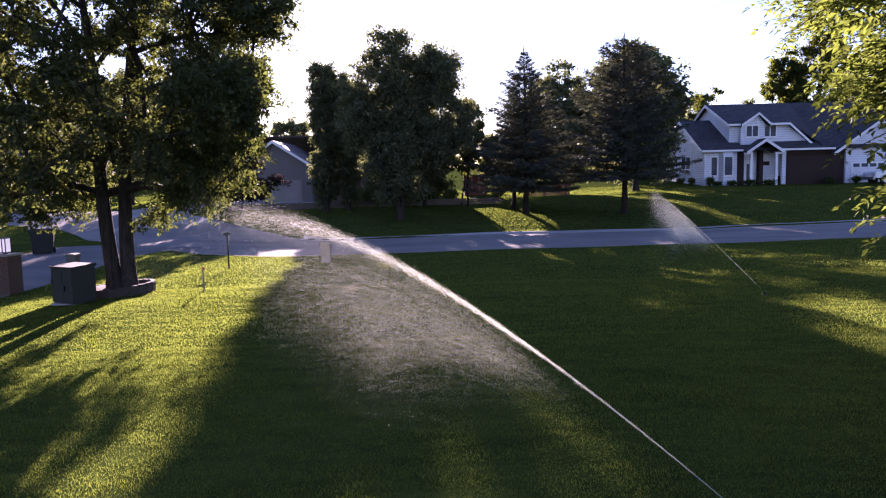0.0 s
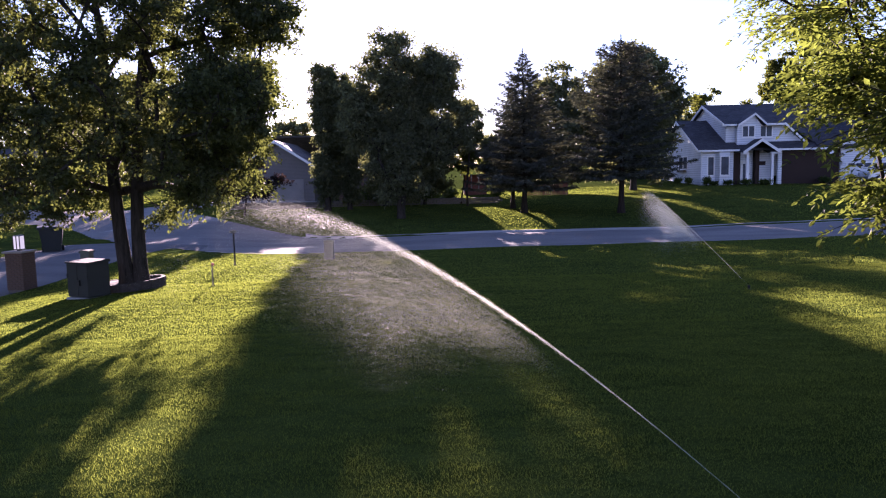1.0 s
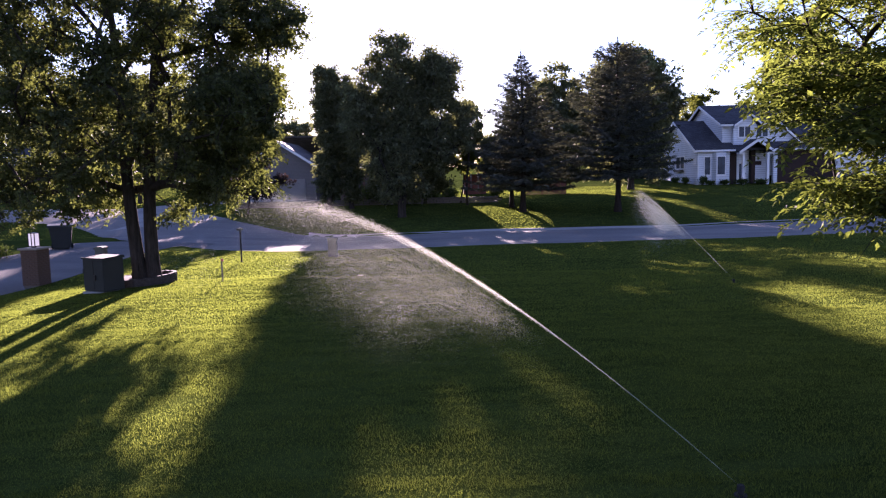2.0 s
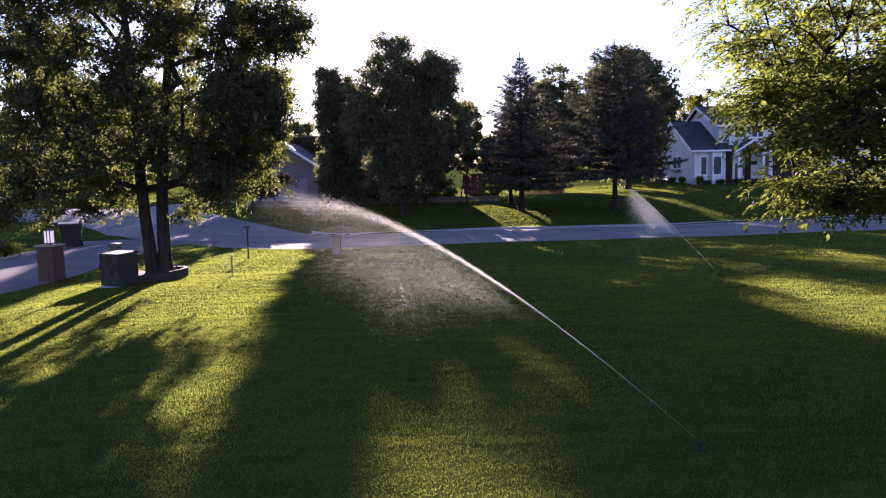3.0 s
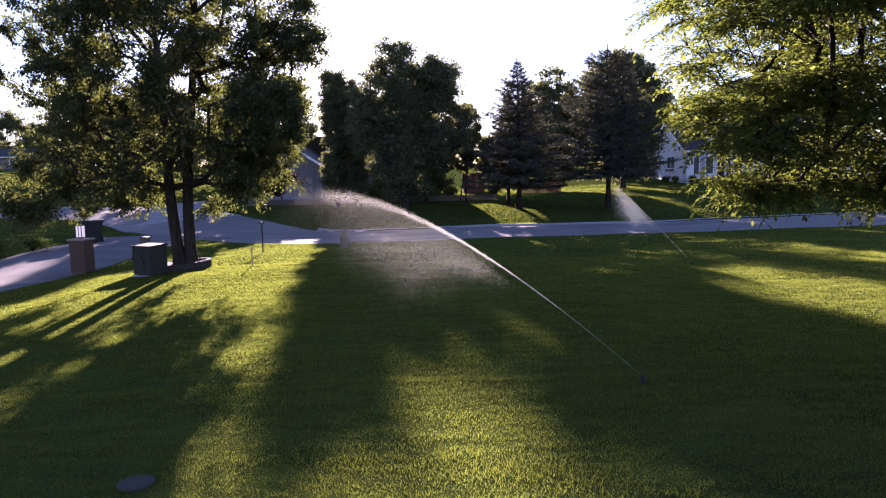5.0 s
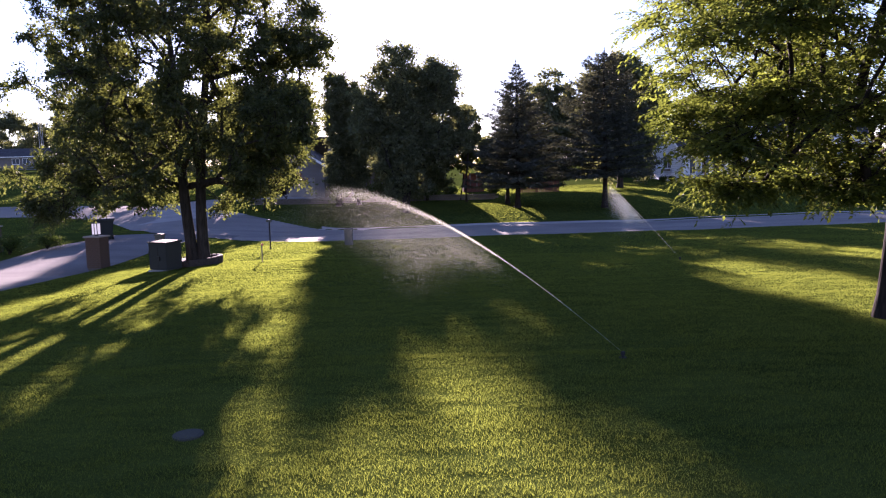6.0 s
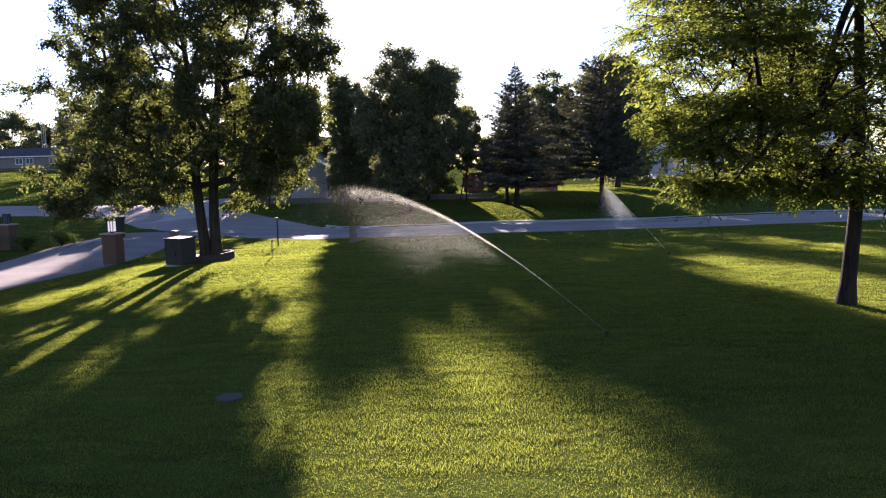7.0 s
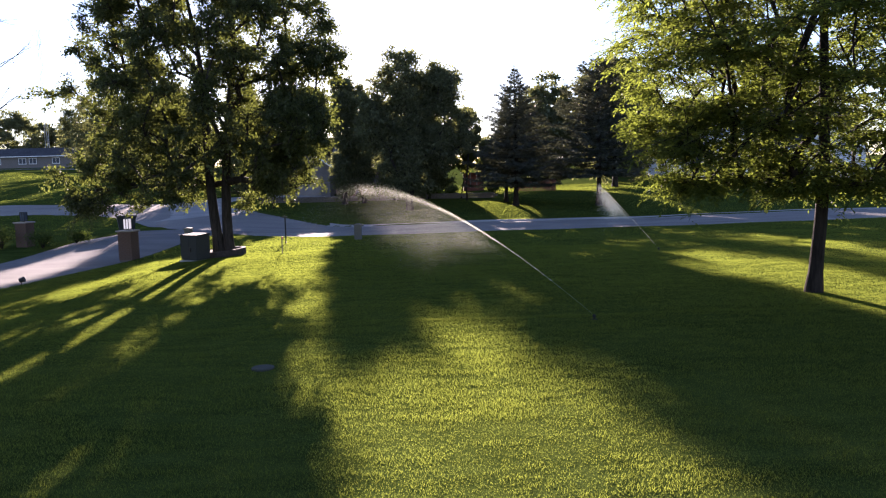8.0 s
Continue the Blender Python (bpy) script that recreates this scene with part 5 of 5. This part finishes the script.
# ---- farther things ----
def pickup(x, y, turn):
    """A white pickup seen from its side; its nose points along -x."""
    c = thing("pickup_truck", x, y, height(x, y) - 0.02, "white pickup truck parked by the garage door", "truck", turn=turn)
    hood = [(0.0, 0.55), (0.0, 0.95), (0.12, 1.08), (1.30, 1.14), (1.30, 0.55)]
    part("hood", prism(hood, "y", -0.88, 0.88), CAR_WHITE, c, bevel=0.04)
    part("cab", prism([(1.30, 0.5), (1.30, 1.14), (1.95, 1.80), (3.1, 1.82), (3.3, 1.14), (3.3, 0.5)], "y", -0.88, 0.88), CAR_WHITE, c, bevel=0.04)
    part("bed", block(3.32, 5.4, -0.88, 0.88, 0.55, 1.18), CAR_WHITE, c, bevel=0.04)
    part("bed_floor", block(3.5, 5.3, -0.78, 0.78, 1.185, 1.195), RUBBER, c)
    part("bumper", block(-0.12, 0.03, -0.86, 0.86, 0.42, 0.64), STEEL, c, "chrome front bumper", 0.02)
    part("bumper", block(5.4, 5.52, -0.86, 0.86, 0.45, 0.66), STEEL, c, "chrome rear bumper", 0.02)
    part("sill", block(0.9, 4.9, -0.90, 0.90, 0.42, 0.56), RUBBER, c)
    part("windscreen", prism([(1.40, 1.20), (1.92, 1.74), (1.90, 1.76), (1.36, 1.22)], "y", -0.72, 0.72), GLASS, c)
    for s in (-1, 1):
        y0, y1 = (0.882, 0.895) if s > 0 else (-0.895, -0.882)
        part("side_window", prism([(1.62, 1.18), (2.08, 1.70), (2.95, 1.72), (3.05, 1.18)], "y", y0, y1), GLASS, c)
        part("mirror", block(1.6, 1.75, s * 0.98 - 0.09, s * 0.98 + 0.09, 1.15, 1.33), RUBBER, c, bevel=0.02)
        part("headlight", block(-0.03, 0.02, s * 0.66 - 0.14, s * 0.66 + 0.14, 0.74, 0.92), FROST, c, "clear headlight")
        part("door_seam", block(2.30, 2.32, min(y0, y1) - 0.001, max(y0, y1) + 0.001, 0.6, 1.16), RUBBER, c)
        for wx in (0.85, 4.45):
            w = part("wheel", round_bar((wx, s * 0.72, 0.37), (wx, s * 0.94, 0.37), 0.37, sides=24), RUBBER, c)
            part("rim", round_bar((wx, s * 0.90, 0.37), (wx, s * 0.95, 0.37), 0.21, sides=18), STEEL, w)
    return c


pickup(34.9, 58.6, 0)


def playhouse(x, y):
    p = thing("playhouse", x, y, height(x, y), "small red wooden playhouse with pale posts", "playhouse")
    part("floor", block(-1.0, 1.0, -0.8, 0.8, -0.1, 0.25), RED_WOOD, p)
    for sx in (-0.95, -0.32, 0.32, 0.95):
        part("post", block(sx - 0.05, sx + 0.05, -0.8, -0.7, 0.25, 1.75), GREY_WOOD, p)
    part("wall", block(-1.0, 1.0, 0.7, 0.8, 0.25, 1.75), RED_WOOD, p)
    part("wall", block(-1.0, -0.93, -0.7, 0.7, 0.25, 1.0), RED_WOOD, p)
    for i in range(8):
        part("slat", block(-0.9 + i * 0.24, -0.78 + i * 0.24, -0.76, -0.72, 0.25, 0.95), RED_WOOD, p)
    for s in (-1, 1):
        part("roof", prism([(0, 2.45), (s * 1.25, 1.7), (s * 1.25, 1.78), (0, 2.53)], "y", -1.0, 1.0), ROOF, p)
    return p


playhouse(1.7, 60.5)


def board_fence(x0, x1, y):
    f = thing("board_fence", x0, y, height(x0, y), "short dark red board fence behind the spruce", "fence")
    n = int((x1 - x0) / 0.17)
    for i in range(0, n + 1, 10):
        part("post", block(i * 0.17 - 0.05, i * 0.17 + 0.05, 0.03, 0.13, -0.4, 1.15), RED_WOOD, f)
    for z in (0.3, 0.9):
        part("rail", block(0, n * 0.17, 0.005, 0.03, z, z + 0.08), RED_WOOD, f)
    one = block(-0.07, 0.07, -0.02, 0.003, -0.25, 1.1)
    mesh = bpy.data.meshes.new("board")
    one.to_mesh(mesh)
    one.free()
    mesh.materials.append(RED_WOOD)
    for i in range(n):
        ob = new("board", mesh)
        ob.parent = f
        ob.matrix_basis = pose(i * 0.17 + 0.085, 0, 0.02 * math.sin(i * 2.3))
    return f


board_fence(5.6, 9.4, 56.5)


def garden_wall():
    """A low dry wall of dark stones that curves under the trees."""
    w = thing("garden_wall", -16.5, 49.6, height(-16.5, 49.6), "low dark stone garden wall under the trees", "garden wall")
    rng = random.Random(5)
    shapes = []
    for k in range(5):
        bm = block(-0.24, 0.24, -0.14, 0.14, 0, 0.165)
        bmesh.ops.bevel(bm, geom=bm.edges[:], offset=0.02, segments=1, affect="EDGES")
        for v in bm.verts:
            v.co += Vector((rng.uniform(-0.02, 0.02), rng.uniform(-0.02, 0.02), rng.uniform(-0.01, 0.01)))
        m = bpy.data.meshes.new("stone")
        bm.to_mesh(m)
        bm.free()
        m.materials.append(WALL_STONE)
        shapes.append(m)
    for c in range(3):
        for i in range(40):
            u = (i + (0.5 if c % 2 else 0)) * 0.5
            x, y = u, 1.6 * math.sin(u * 0.11)
            ob = new("stone", shapes[rng.randrange(5)])
            ob.parent = w
            ob.matrix_basis = pose(x, y, height(-16.5 + x, 49.6 + y) - w.location.z - 0.06 + c * 0.172, 0, 0, math.degrees(math.atan(0.176 * math.cos(u * 0.11))) + rng.uniform(-2, 2))
    return w


garden_wall()


def path_light(x, y):
    p = thing("path_light", x, y, height(x, y), "small black garden light at the driveway edge", "garden light")
    part("spike", round_bar((0, 0, -0.15), (0, 0, 0.12), 0.015), METAL_DARK, p)
    part("head", round_bar((-0.05, -0.02, 0.08), (0.08, 0.02, 0.12), 0.075, 0.09, 16), METAL_DARK, p)
    part("lens", round_bar((0.08, 0.02, 0.12), (0.085, 0.021, 0.122), 0.08, sides=16), GLASS, p)
    return p


path_light(-14.3, 13.7)


def radio_mast(x, y):
    m = thing("radio_mast", x, y, height(x, y), "far thin lattice radio mast", "mast")
    for k in range(3):
        a = k * 2.094
        part("leg", round_bar((0.5 * math.cos(a), 0.5 * math.sin(a), -1), (0.35 * math.cos(a), 0.35 * math.sin(a), 33), 0.05, sides=5), STEEL, m)
    for i in range(16):
        a, b = (i % 3) * 2.094, ((i + 1) % 3) * 2.094
        part("brace", round_bar((0.46 * math.cos(a), 0.46 * math.sin(a), i * 2.0), (0.44 * math.cos(b), 0.44 * math.sin(b), i * 2.0 + 2.0), 0.03, sides=4), STEEL, m)
    return m


radio_mast(-100.2, 160)


# ---- sprinklers ----
def sprinkler(x, y, aim, swing, v, lift, drag, seed, core, mist, size, label):
    """A turning pop-up rotor and the arc of water that it throws; aim counts from +x, lift from level, in degrees;
    swing: degrees a second by which older water lies behind."""
    s = thing("lawn_sprinkler", x, y, height(x, y), label, "sprinkler", "lawn sprinklers")
    part("body", round_bar((0, 0, -0.1), (0, 0, 0.012), 0.05, sides=16), RUBBER, s)
    part("riser", round_bar((0, 0, 0.012), (0, 0, 0.048), 0.02, sides=14), RUBBER, s)
    part("turret", round_bar((0, 0, 0.048), (0, 0, 0.085), 0.031, 0.028, 16), RUBBER, s)
    part("cap", round_bar((0, 0, 0.085), (0, 0, 0.091), 0.024, 0.02, 16), RUBBER, s)
    rng = np.random.default_rng(seed)
    g, shut = 9.8, 0.006
    vx, vz = v * math.cos(radians(lift)), v * math.sin(radians(lift))

    def flight(t, k, a, b):
        """Way and height after t seconds at drag k, from speeds a and b; with the speeds then."""
        e = np.exp(-k * t)
        return a / k * (1 - e), (b + g / k) / k * (1 - e) - g * t / k, a * e, (b + g / k) * e - g / k

    # the solid stream and the drops that it breaks into
    n = core
    k = drag + rng.gamma(1.6, 0.07, n)
    t = rng.uniform(0, 1, n) ** 0.65 * (2 * vz / g) * 0.70
    sp = 1 - rng.gamma(1.5, 0.011, n)
    r, w, a, b = flight(t, k, vx * sp, vz * sp)
    thin = t > 0.38 * (2 * vz / g)
    pick = ~thin | (rng.uniform(0, 1, n) < 0.22)
    r, w, a, b, t = r[pick], w[pick], a[pick], b[pick], t[pick]
    rows = [(r, w, a, b, 0.002 + 0.0004 * r ** 2.9, t)]
    # finer drops below it, from the lower nozzles, slowed more by the air
    n = mist
    low = radians(lift) - rng.gamma(0.85, radians(3.2), n)
    sp = v * rng.uniform(0.72, 1.0, n)
    t = 0.20 + 0.64 * (v / 17) ** 1.3 * rng.beta(1.9, 1.7, n)
    r, w, a, b = flight(t, drag * rng.uniform(1.0, 1.7, n), sp * np.cos(low), sp * np.sin(low))
    rows.append((r, w, a, b, 0.01 + 0.0022 * r ** 2.35, t))
    r, w, a, b, wide, age = (np.concatenate([q[i] for q in rows]) for i in range(6))
    way = radians(aim) + radians(swing) * age
    ca, sa = np.cos(way), np.sin(way)
    m = len(r)
    off = rng.normal(0, 1, (m, 3)) * wide[:, None]
    p = np.stack([r * ca, r * sa, 0.07 + w], 1) + off
    d = np.stack([a * ca, a * sa, b], 1) + rng.normal(0, 0.08, (m, 3))
    keep = (p[:, 2] > 0.03) & (w > -0.1)
    solid = int(np.sum(keep[:len(rows[0][0])]))
    p, d = p[keep], d[keep]
    m = len(p)
    stream = np.arange(m) < solid
    ln = np.maximum(np.linalg.norm(d, axis=1) * shut, 0.03) * rng.uniform(0.6, 1.5, m) * np.where(stream, 1.0, 6.0)
    wd = size * rng.uniform(0.5, 1.4, m) * np.where(stream, 1.15, 0.22)
    link("water_jet", leaf_mesh("water_jet", p, unit(d), unit(rng.normal(0, 1, (m, 3))), ln, wd, 0.5), SPRAY, s, "backlit arc of fine water drops")
    return s


sprinkler(2.18, 3.56, 147, -1.4, 14.0, 36.0, 0.95, 71, 34000, 19000, 0.00050, "black pop-up lawn sprinkler throwing a bright arc of water")
sprinkler(6.47, 14.35, 117.7, -26.8, 12.6, 36.1, 0.73, 72, 7000, 44000, 0.0017, "black pop-up lawn sprinkler throwing a smaller arc of water")
